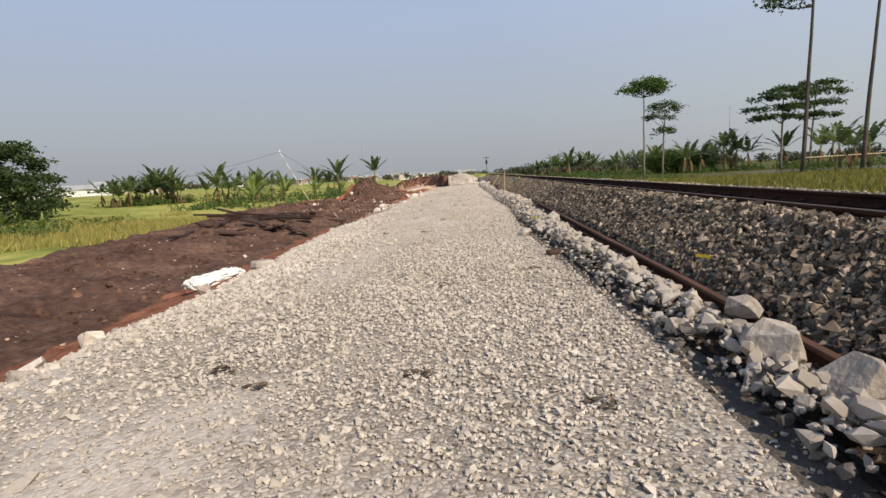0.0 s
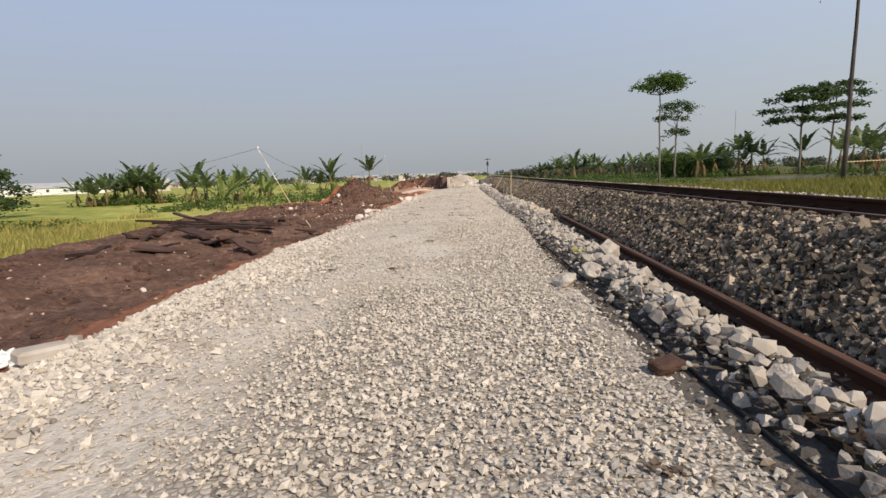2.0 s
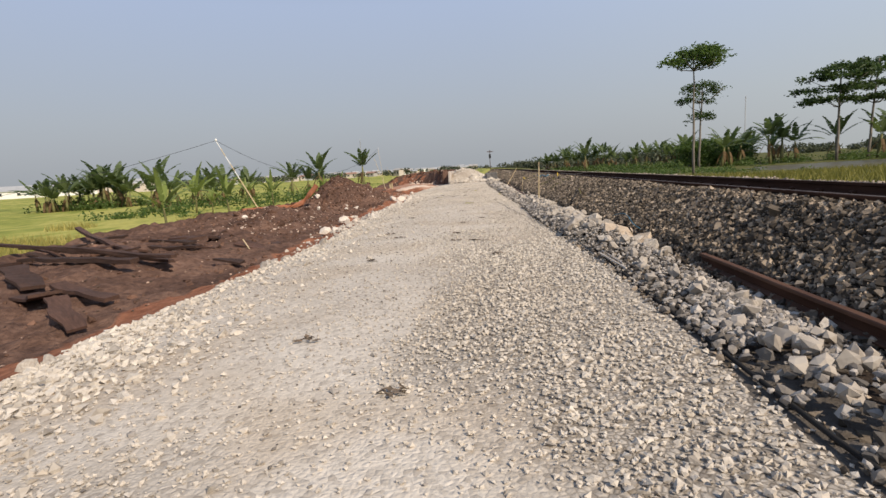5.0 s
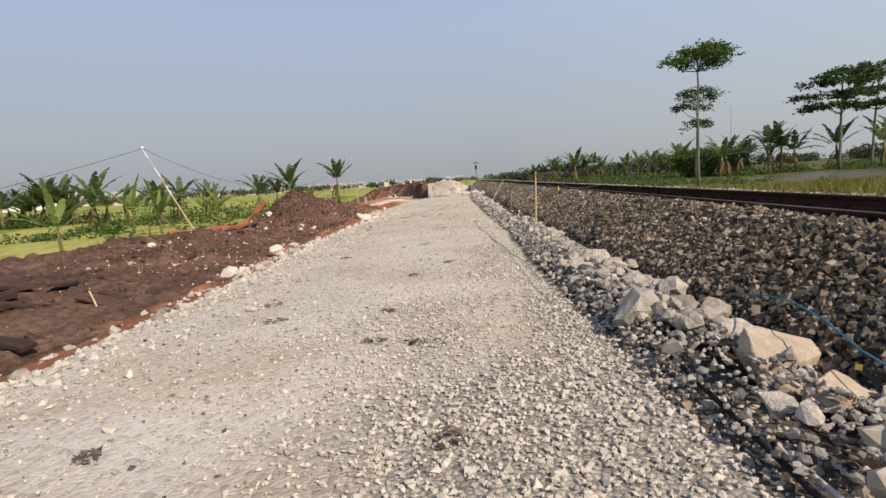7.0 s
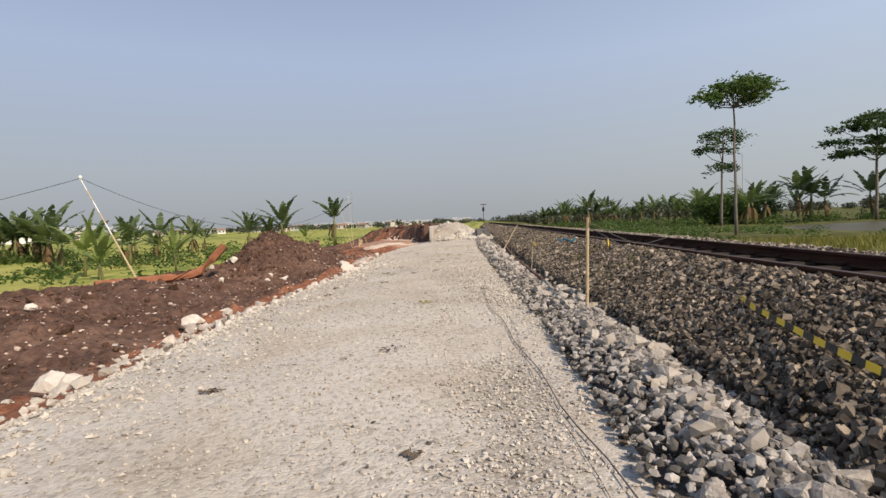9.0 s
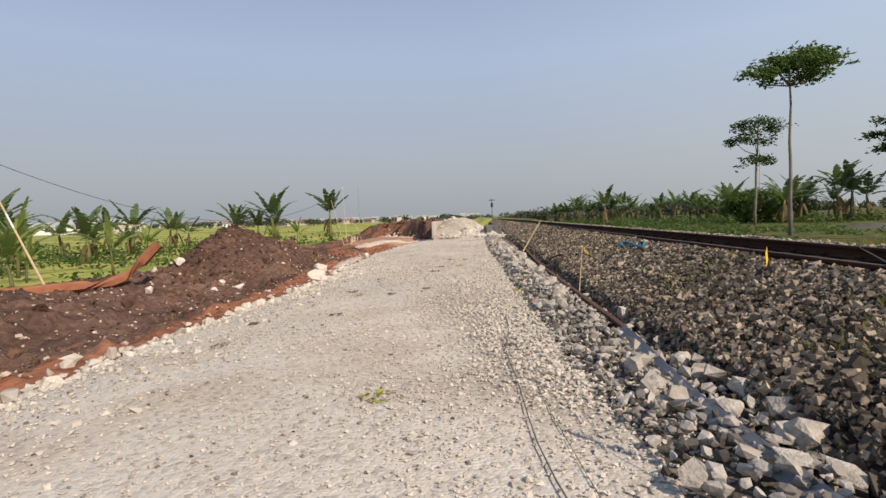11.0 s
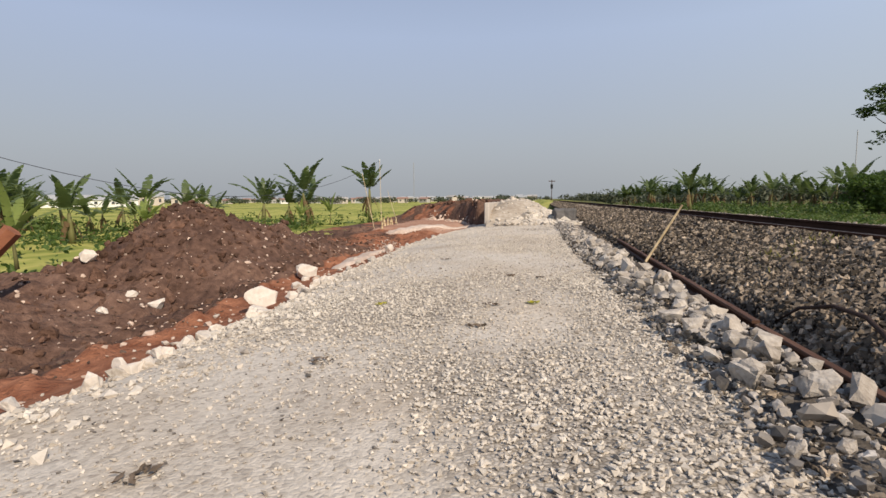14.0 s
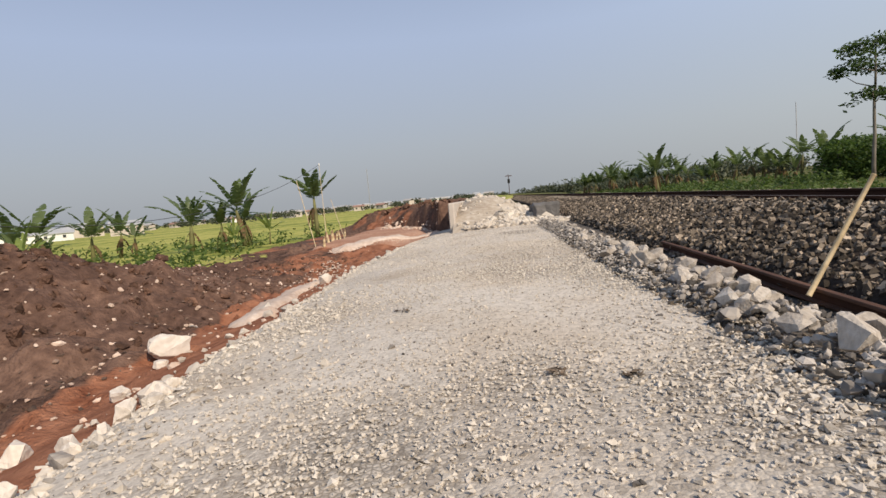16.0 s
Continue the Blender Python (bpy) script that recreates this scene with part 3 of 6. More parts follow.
bank = grid("soil_bank", np.concatenate([np.arange(-15, -2.2, 0.11)]), np.concatenate([np.arange(-6, 60, 0.13), np.arange(60, 100, 0.35)]), bank_z, M_SOIL)
tagged(bank, "dark dumped soil with red laterite along the road edge", "soil bank", kind="structure")
co = np.empty(len(bank.data.vertices) * 3, np.float32)
bank.data.vertices.foreach_get("co", co)
bx, by = co[0::3], co[1::3]
bd = edge_left(by) - bx
wide = 1.95 + 0.1 * step(26, 33, by) + 0.4 * fbm(by, by * 0, 2.5, 41.0)
red = 0.72 * step(wide, wide * 0.55, bd) * (0.86 + 0.1 * step(20, 15, by) + 0.45 * fbm(bx, by, 4.0, 12.0) + 0.3 * step(17, 23, by) + 0.35 * step(24, 33, by)) + 0.5 * step(49, 54, by) * step(6.0, 4.0, bd)
at = bank.data.attributes.new("red", "FLOAT", "POINT")
at.data.foreach_set("value", red.astype(np.float32))

strip_u = np.linspace(0, 1, 9)
SX = (edge_right(ry) - 0.14)[:, None] + (2.5 - edge_right(ry) + 0.14)[:, None] * strip_u[None, :]
SY = np.repeat(ry[:, None], 9, 1)
i1 = (np.arange(len(ry) - 1)[:, None] * 9 + np.arange(8)[None, :]).ravel()
strip = new("ballast_foot", mesh_np("ballast_foot", np.stack([SX, SY, road_z(SX, SY) + 0.006 * np.clip(strip_u * 8 - 1, -1, 1)[None, :] + 0.01 * np.abs(fbm(SX, SY, 0.5, 11.0)) * (strip_u > 0.12)[None, :]], -1).reshape(-1, 3), np.stack([i1, i1 + 1, i1 + 10, i1 + 9], 1), M_STRIP, True))
tagged(strip, "earth strip between the road and the ballast, darkened for the stone row's shadow", "ground strip", kind="structure")

bed = grid("ballast_bed", np.arange(1.85, 7.1, 0.105), np.concatenate([np.arange(-6, 62, 0.25), np.arange(62, 130, 1.0), np.geomspace(132, 1500, 30)]), ballast_z, M_DARKBED)
tagged(bed, "raised ballast bed under the track, near-black with painted gap shade", "ballast", kind="structure")

water = grid("water", np.linspace(26, 68, 20), np.linspace(42, 82, 20), lambda x, y: 0 * x - 0.42, M_WATER)
tagged(water, "still brown pond water beyond the track", "pond", kind="structure")

# ---- railway track ----
PROFILE = [(-0.055, 0), (0.055, 0), (0.055, 0.010), (0.012, 0.026), (0.008, 0.095), (0.032, 0.104), (0.034, 0.130), (0.026, 0.138), (-0.026, 0.138), (-0.034, 0.130), (-0.032, 0.104), (-0.008, 0.095), (-0.012, 0.026), (-0.055, 0.010)]


def rail_mesh(name, y0, y1):
    n = len(PROFILE)
    v = [(x, y, z) for y in (y0, y1) for x, z in PROFILE]
    bm = bmesh.new()
    vs = [bm.verts.new(p) for p in v]
    for k in range(n):
        bm.faces.new((vs[k], vs[(k + 1) % n], vs[n + (k + 1) % n], vs[n + k]))
    bm.faces.new(vs[:n][::-1])
    bm.faces.new(vs[n:])
    bmesh.ops.recalc_face_normals(bm, faces=bm.faces[:])
    me = mesh_bm(name, bm, M_TRACK)
    me.materials.append(M_RAILHEAD)
    for f in me.polygons:
        if f.normal.z > 0.9 and f.center.z > 0.13:
            f.material_index = 1
    return me


track = tagged(new("railway_track"), "rusty narrow-gauge railway track on dark concrete sleepers", "railway track")
TRACK_X, HEAD = 3.83, 0.785
for x in (-0.567, 0.567):
    r = part("rail", rail_mesh("rail", -6, 1500), None, track)
    r.location = (TRACK_X + x, 0, HEAD - 0.138)
bm = box(bmesh.new(), -0.76, -0.11, -0.2, 0.76, 0.11, 0.0, 0.02)
sleeper_me = mesh_bm("sleeper", bm, M_SLEEPER)
clip_me = mesh_bm("rail_clip", box(bmesh.new(), -0.03, -0.04, 0.0, 0.03, 0.04, 0.045, 0.012), M_TRACK)
for k in range(140):
    s = part("sleeper", sleeper_me, None, track)
    s.location = (TRACK_X, -5.5 + 0.6 * k, HEAD - 0.136)
    if k < 75:
        for x in (-0.637, -0.497, 0.497, 0.637):
            c = part("rail_clip", clip_me, None, s)
            c.location = (x, 0, 0)


def bar(prof, length):
    """A straight bar of one section along y, slightly uneven."""
    bm, rows, n = bmesh.new(), [], len(prof)
    cuts = max(2, int(length / 0.5))
    for i in range(cuts + 1):
        y = length * i / cuts
        off = 0.004 * math.sin(i * 1.7)
        rows.append([bm.verts.new((x + off, y, z)) for x, z in prof])
    for a, b in zip(rows, rows[1:]):
        for k in range(n):
            bm.faces.new((a[k], a[(k + 1) % n], b[(k + 1) % n], b[k]))
    bm.faces.new(rows[0][::-1])
    bm.faces.new(rows[-1])
    bmesh.ops.recalc_face_normals(bm, faces=bm.faces[:])
    return bm


# loose rails lying along the foot of the ballast
for y0, length, x0, x1, z, label in ((-5.0, 21.5, 2.2, 2.36, 0.07, "rust-brown loose rail lying at the ballast foot"), (30.35, 6.65, 1.73, 1.66, 0.03, "dark loose rail lying beside rubble"), (37.05, 9.0, 1.66, 1.86, 0.05, "dark loose rail lying beside rubble")):
    lr = tagged(new("loose_rail"), label, "rail", "loose rails")
    # head painted lighter as sunlit rust, web darker for its shade
    for piece, prof, mat in (("rail_foot", [(-0.055, 0), (0.055, 0), (0.055, 0.010), (0.014, 0.024), (-0.014, 0.024), (-0.055, 0.010)], M_RAIL), ("rail_web", [(-0.009, 0.02), (0.009, 0.02), (0.007, 0.095), (-0.007, 0.095)], M_TRACK), ("rail_head", [(-0.03, 0.092), (0.03, 0.092), (0.032, 0.112), (0.026, 0.12), (-0.026, 0.12), (-0.032, 0.112)], M_LITHEAD)):
        part(piece, bar(prof, length), mat, lr)
    lr.matrix_world = pose(x0, y0, z, 0, 0, -math.degrees(math.atan2(x1 - x0, length)))


bm = bmesh.new()
yy = np.arange(-4, 27.2, 0.5)
xx = np.interp(yy, [-4, 2, 3, 4.3, 6.5, 9, 10, 11.5, 13, 15.6, 18, 21.5, 24, 27], [2.0, 1.9, 1.86, 1.75, 1.66, 1.6, 1.56, 1.52, 1.47, 1.5, 1.54, 1.6, 1.68, 1.66])
tube(bm, [(x, y, 0.035 + 0.06 * float(step(15, 20, y))) for x, y in zip(xx, yy)], [0.013] * len(yy), 8)
tagged(new("ground_pipe", mesh_bm("ground_pipe", bm, M_CABLE, True)), "thin black pipe lying along the road edge", "pipe")
bm = bmesh.new()
yy = np.arange(18.5, 38, 0.5)
xx = np.interp(yy, [18, 21, 24, 28, 33, 38], [1.30, 1.12, 0.95, 0.85, 0.66, 0.6]) + 0.03 * np.sin(yy * 1.7)
tube(bm, [(x, y, float(road_z(np.array(x), np.array(y))) + 0.012) for x, y in zip(xx, yy)], [0.0022] * len(yy), 6)
tagged(new("ground_wire", mesh_bm("ground_wire", bm, M_DARKCONC, True)), "thin dark wire lying on the gravel", "wire")

# ---- loose stone ----
# gravel on the road: dense in strips, thin on the packed patches
n = 300000
gyy = rng.uniform(-2.5, 50, n)
gxx = edge_left(gyy) - 0.25 + rng.uniform(0, 1, n) * (edge_right(gyy) + 0.55 - edge_left(gyy))
keep = (rng.uniform(0, 1, n) < coarse(gxx, gyy)) & (gxx < edge_right(gyy) - 0.06 + 0.11 * rng.normal(0, 1, n) + 0.45 * step(16, 19, gyy))
gxx, gyy = gxx[keep], gyy[keep]
size = rng.gamma(9.0, 0.0027, len(gxx)) * (0.7 + 0.45 * coarse(gxx, gyy)) * (1 + 0.25 * step(0.0, 1.2, gxx) * step(26, 29, gyy))
tagged(pebbles("road_gravel", np.stack([gxx, gyy, road_z(gxx, gyy) + 0.006 + 0.01 * coarse(gxx, gyy) * rng.uniform(-0.3, 1, len(gxx)) - 0.12 * step(0.0, -0.25, gxx - edge_left(gyy))], -1), size, M_GRAVEL), "pale crushed limestone gravel over the road", "gravel", kind="stuff")
n = 5000
gyy = rng.uniform(48, 57, n)
gxx = edge_left(gyy) + rng.uniform(0, 1, n) * (edge_right(gyy) + 0.2 - edge_left(gyy))
tagged(pebbles("road_gravel", np.stack([gxx, gyy, road_z(gxx, gyy) + 0.002], -1), rng.uniform(0.02, 0.05, n), M_GRAVEL), "pale crushed limestone gravel at the road end", "gravel", kind="stuff")

n = 150000
yy = np.where(rng.uniform(0, 1, n) < 0.75, rng.uniform(-1, 41, n), rng.uniform(-3, 60, n))
xx = rng.uniform(1.78, 3.25, n)
keep = xx > ballast_toe(yy) - 0.16 + 0.05 * rng.normal(0, 1, n)
xx, yy = xx[keep], yy[keep]
xx = np.where(rng.uniform(0, 1, len(xx)) < 0.12, np.minimum(xx, 3.0), xx)
slope = chips("ballast_stone", np.stack([xx, yy, ballast_z(xx, yy) + rng.uniform(-0.01, 0.042, len(xx))], -1), rng.gamma(9.0, 0.0046, len(xx)) * (1 + 0.45 * step(38, 48, yy)), M_BALLAST, 1.0)
tagged(slope, "grey-brown crushed ballast stones on the slope", "ballast", kind="stuff")
n = 22000
yy = rng.uniform(-3, 75, n)
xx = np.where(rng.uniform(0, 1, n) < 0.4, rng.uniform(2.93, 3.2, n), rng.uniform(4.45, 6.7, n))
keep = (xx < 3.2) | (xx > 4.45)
xx, yy = xx[keep], yy[keep]
n = len(xx)
tagged(pebbles("ballast_stone", np.stack([xx, yy, ballast_z(xx, yy) + 0.014], -1), rng.uniform(0.035, 0.075, n), M_DUSTY, 0.8), "dusty ballast stones between the rails and shoulder", "ballast", kind="stuff")
n = 9000
yy = rng.uniform(60, 140, n)
xx = rng.uniform(2.0, 3.2, n)
tagged(pebbles("ballast_stone", np.stack([xx, yy, ballast_z(xx, yy) + 0.0], -1), rng.uniform(0.07, 0.13, n), M_BALLAST, 0.8), "ballast stones on the far slope", "ballast", kind="stuff")

n = 9000
yy = rng.uniform(-3, 50, n)
xx = edge_right(yy) - 0.05 + (2.45 - 0.4 * step(27, 31, yy) - edge_right(yy)) * rng.uniform(0, 1, n)
keep = rng.uniform(0, 1, n) < 0.3 + 0.7 * step(8, 14, yy)
xx, yy = xx[keep], yy[keep]
n = len(xx)
tagged(pebbles("strip_gravel", np.stack([xx, yy, road_z(xx, yy) + 0.015], -1), rng.gamma(6.0, 0.007, n), M_BALLAST), "grey stone chips on the dirt strip", "gravel", kind="stuff")

n = 9000
yy = np.concatenate([rng.uniform(4, 16, 6000), rng.uniform(-2, 46, 3000)])
xx = edge_left(yy) + np.abs(rng.normal(0, 0.7, n))
tagged(pebbles("road_gravel", np.stack([xx, yy, road_z(xx, yy) + 0.012], -1), rng.gamma(9.0, 0.0062, n), M_GRAVEL), "coarse pale limestone along the outer road edge", "gravel", kind="stuff")

# grey pebbles scattered over the packed patches
n = 7000
yy = rng.uniform(8, 42, n)
xx = edge_left(yy) + 0.3 + rng.uniform(0, 1, n) * (edge_right(yy) - 0.3 - edge_left(yy))
keep = fbm(xx, yy, 1.1, 61.0, 3) > -0.12
xx, yy = xx[keep], yy[keep]
tagged(pebbles("grey_pebbles", np.stack([xx, yy, road_z(xx, yy) + 0.006], -1), rng.gamma(5.0, 0.0042, len(xx)), M_RUBBLE, 0.6), "small grey pebbles scattered over the packed road", "gravel", kind="stuff")

# scattered limestone on the red soil beside the road
n = 420
yy = np.concatenate([rng.normal(28.5, 2.2, 260), rng.uniform(20, 54, 160)])
xx = edge_left(yy) - np.abs(rng.normal(0, 0.75, n)) - 0.05
tagged(broken("scattered_stone", np.stack([xx, yy, bank_z(xx, yy) + 0.02], -1), rng.gamma(3.0, 0.035, n), M_ROCK, 0.8), "pale limestone pieces scattered on red soil", "rubble", kind="stuff")
# pale patches of rammed stone on the red soil
def patch(name, a, b, half, lift, material, label, under):
    """A ragged low pad along the line a-b, its rim sunk into the soil."""
    u, v = np.meshgrid(np.linspace(0, 1, 60), np.linspace(-1, 1, 13))
    dx, dy = b[0] - a[0], b[1] - a[1]
    run = math.hypot(dx, dy)
    end = np.sqrt(np.clip(1 - (2 * u - 1) ** 10, 0, 1))
    w = v * half * end * (1 + 0.45 * fbm(u * run, v * 0.6, 0.6, 12.0, 3))
    x, y = a[0] + dx * u - dy / run * w, a[1] + dy * u + dx / run * w
    z = under(x, y) + lift * (1 - np.abs(v) ** 4) * end - 0.07 * np.maximum(np.abs(v) ** 6, 1 - end) + 0.025 * fbm(x, y, 0.22, 5.0, 3)
    i = (np.arange(12)[:, None] * 60 + np.arange(59)[None, :]).ravel()
    ob = new(name, mesh_np(name, np.stack([x, y, z], -1).reshape(-1, 3), np.stack([i, i + 1, i + 61, i + 60], 1), material, True))
    tagged(ob, label, "stone patch", kind="structure")


M_RAMMED = surface("rammed_pale_stone", [(0.3, (0.38, 0.28, 0.22)), (0.5, (0.51, 0.41, 0.34)), (0.7, (0.62, 0.53, 0.46))], 9, 1.0, 0.95, 0, 0.5, 30, None, None, 0.12, 0.03)
patch("stone_patch", (-5.06, 45.1), (-5.3, 49.5), 0.33, 0.11, M_RAMMED, "pale rammed stone strip on red soil", bank_z)
patch("stone_patch", (-7.0, 56.3), (-2.8, 60.1), 0.42, 0.1, M_RAMMED, "pale gravel ramp between the road and side track", lambda x, y: bank_z(x, y) + 0.03)
for (ax, ay), (cx, cy), w, m in (((-5.08, 45.3), (-5.25, 49.4), 0.3, 110), ((-7.0, 56.0), (-3.4, 58.6), 0.5, 160), ((-5.6, 50.2), (-6.6, 55.2), 0.5, 240)):
    u = rng.uniform(0, 1, m)
    xx, yy = ax + (cx - ax) * u + rng.normal(0, w * 0.5, m), ay + (cy - ay) * u
    tagged(broken("stone_row", np.stack([xx, yy, bank_z(xx, yy) + 0.04], -1), rng.uniform(0.05, 0.14, m), M_PINKSTONE, 0.6), "loose pale pinkish stones on red soil", "rubble", kind="stuff")

# small white rubble under the boulders, along both road edges
def heap_z(x, y):
    mid = row_mid(y)
    w = 0.24 + 0.18 * step(9, 17, y)
    h = 0.16 - 0.06 * step(9, 14, y) + 0.10 * step(16, 18.5, y) * step(29, 25, y) + 0.05 * step(29, 34, y)
    return h * np.exp(-((x - mid) / w) ** 2)


n = 15000
yy = np.where(rng.uniform(0, 1, n) < 0.35, rng.uniform(14, 27, n), rng.uniform(-3, 56, n))
xx = row_mid(yy) + (0.14 + 0.10 * step(9, 17, yy)) * rng.normal(0, 1, n)
xx = np.clip(xx, edge_right(yy) + 0.02 * rng.uniform(-3, 5, n), 2.6)
fine = step(14.5, 16.5, yy) * step(20, 18.6, yy)
keep = rng.uniform(0, 1, n) > 0.3 * fine
xx, yy, fine = xx[keep], yy[keep], fine[keep]
n = len(xx)
tagged(broken("rubble", np.stack([xx, yy, heap_z(xx, yy) + 0.01], -1), rng.uniform(0.035, 0.10, n) * rng.uniform(0.7, 1.25, n) * (1 - 0.36 * fine), M_RUBBLE, 0.85), "white broken limestone rubble beside the ballast", "rubble", kind="stuff")
n = 460
yy = np.concatenate([rng.uniform(-2, 14, 200), rng.uniform(-2, 55, 260)])
xx = row_mid(yy) + (0.09 + 0.05 * step(9, 17, yy)) * rng.normal(0, 1, n)
tagged(broken("rubble", np.stack([xx, yy, heap_z(xx, yy) + 0.04], -1), rng.uniform(0.1, 0.18, n), M_ROCK, 0.9), "white broken limestone lumps beside the ballast", "rubble", kind="stuff")
n = 3800
yy = rng.uniform(-3, 56, n)
xx = edge_left(yy) + rng.normal(0.02, 0.13, n)
tagged(broken("rubble", np.stack([xx, yy, road_z(xx, yy) - 0.01 - 0.2 * step(0, -0.5, xx - edge_left(yy))], -1), rng.uniform(0.05, 0.15, n) * rng.uniform(0.7, 1.1, n), M_GRAVEL, 0.85), "pale limestone pieces along the road edge", "rubble", kind="stuff")
n = 5200
yy = rng.uniform(-2, 56, n)
xx = edge_left(yy) - 1.1 - rng.gamma(1.6, 1.9, n)
keep = (xx > -11) & (rng.uniform(0, 1, n) < 0.35 + 0.65 * step(28, 38, yy))
xx, yy = xx[keep], yy[keep]
M_SOILLUMP = surface("soil_lumps", [(0.32, (0.055, 0.032, 0.024)), (0.5, (0.12, 0.071, 0.052)), (0.68, (0.22, 0.13, 0.095))], 9, 1.6, 0.97, 0, 1.0, 24, ("island", [(0, (0.65, 0.65, 0.65)), (1, (1.25, 1.2, 1.15))]), None, 0.1, 0.06)
M_CLODS = surface("clods_and_chips", [(0.3, (0.10, 0.07, 0.055)), (0.7, (0.2, 0.15, 0.12))], 8, 1, 0.95, 0, 0.4, 40, ("island", [(0, (0.35, 0.32, 0.3)), (0.72, (1.0, 0.9, 0.85)), (0.8, (2.6, 2.5, 2.4)), (1, (3.4, 3.3, 3.2))]))
tagged(broken("soil_clods", np.stack([xx, yy, bank_z(xx, yy) + 0.005], -1), rng.uniform(0.03, 0.1, len(xx)), M_CLODS, 0.7), "soil clods and pale stone chips on the bank", "clods", kind="stuff")

n = 800
yy = np.concatenate([rng.uniform(22, 49, n // 2), rng.normal(44.5, 1.8, n // 2)])
xx = np.concatenate([rng.uniform(-11, -5.5, n // 2), rng.normal(-9.0, 1.1, n // 2)])
tagged(broken("soil_lumps", np.stack([xx, yy, bank_z(xx, yy) - 0.01], -1), rng.gamma(4.0, 0.045, n), M_SOILLUMP, 1.0), "large crumbly lumps of dark soil on the bank", "clods", kind="stuff")
n = 1700
yy = rng.uniform(28, 53, n)
xx = rng.uniform(-10.4, -4.2, n)
tagged(broken("stone_chips", np.stack([xx, yy, bank_z(xx, yy) + 0.005], -1), rng.gamma(2.0, 0.028, n), M_PINKSTONE, 0.8), "pale stone chips mixed in the soil mound", "stone chips", kind="stuff")
n = 9500
yy = rng.uniform(-2, 56, n)
xx = edge_left(yy) - 1.7 - rng.uniform(0, 1, n) ** 1.2 * 7.2
keep = (xx > -11.2) & (rng.uniform(0, 1, n) < 0.4 + 0.6 * step(25, 33, yy)) & (fbm(xx, yy, 2.0, 51.0, 2) > -0.25)
xx, yy = xx[keep], yy[keep]
M_CLOD = surface("dark_soil_clods", [(0.32, (0.06, 0.035, 0.027)), (0.5, (0.125, 0.075, 0.055)), (0.68, (0.22, 0.13, 0.098))], 5, 0.6, 0.97, 0, 0.9, 20, ("island", [(0, (0.6, 0.6, 0.6)), (1, (1.3, 1.25, 1.2))]), None, 0.1, 0.05)
tagged(broken("soil_clods", np.stack([xx, yy, bank_z(xx, yy)], -1), rng.gamma(3.0, 0.03, len(xx)), M_CLOD, 0.95), "dark crumbly soil clods on the bank", "clods", kind="stuff")

n = 4500
yy = rng.uniform(56.2, 64, n)
xx = rng.uniform(-2.35, 1.9, n)


def pile_z(x, y):
    return 1.15 * step(56.0, 61.0, y) * np.where(x < -1.1, np.exp(-((x + 1.1) / 1.7) ** 4), np.exp(-((x + 1.1) / 1.55) ** 2)) + 0.14 * fbm(x, y, 1.1, 9.0)


keep = rng.uniform(0, 1, n) < np.clip(1.02 - step(0.25, 0.6, pile_z(xx, yy) - 0.3 * (xx + 0.5)), 0.03, 1)
xx, yy = xx[keep], yy[keep]
tagged(broken("rubble", np.stack([xx, yy, pile_z(xx, yy)], -1), rng.gamma(3.2, 0.055, len(xx)), M_GRAVEL, 0.85), "heap of white limestone blocking the road end", "rubble heap", kind="stuff")
M_FINES = surface("dirty_limestone_fines", [(0.3, (0.27, 0.21, 0.155)), (0.5, (0.42, 0.36, 0.29)), (0.7, (0.56, 0.50, 0.43))], 6, 0.7, 0.97, 0, 0.6, 30, None, None, 0.12, 0.03)
pile = grid("rubble_mound", np.arange(-2.45, 2.1, 0.2), np.arange(56, 72, 0.3), lambda x, y: pile_z(x, y) - 0.01 - 0.6 * step(1.2, 2.0, x) - 0.3 * step(57.0, 56.0, y), M_FINES)
tagged(pile, "pale limestone fines heaped at the road end", "stone heap", kind="structure")


def rock_mesh(k, flat=1.0, fine=3):
    """An angular quarried block with chipped edges."""
    rnd = random.Random(100 + k)
    bm = bmesh.new()
    for _ in range(10 + 2 * fine):
        d = Vector((rnd.gauss(0, 1), rnd.gauss(0, 1), rnd.gauss(0, 1))).normalized()
        bm.verts.new(Vector((d.x, d.y * 0.92, d.z)) * rnd.uniform(0.45, 0.61))
    hull = bmesh.ops.convex_hull(bm, input=bm.verts[:])
    spare = {g for g in hull["geom_interior"] + hull["geom_unused"] if isinstance(g, bmesh.types.BMVert)}
    bmesh.ops.delete(bm, geom=list(spare), context="VERTS")
    if fine > 2:
        bmesh.ops.dissolve_limit(bm, angle_limit=radians(14), verts=bm.verts[:], edges=bm.edges[:])
        bmesh.ops.bevel(bm, geom=bm.edges[:], offset=0.012, segments=1, affect="EDGES")
        bmesh.ops.triangulate(bm, faces=bm.faces[:])
        bmesh.ops.subdivide_edges(bm, edges=[e for e in bm.edges if e.calc_length() > 0.09], cuts=2, use_grid_fill=True)
    for v in bm.verts:
        v.co += v.co.normalized() * (0.045 * noise.noise(v.co * 5 + Vector((k, 0, 0))) + 0.018 * noise.noise(v.co * 14 + Vector((0, k, 0))))
        v.co.x *= 1.25
        v.co.z *= flat
    return mesh_bm("boulder", bm, M_ROCK)


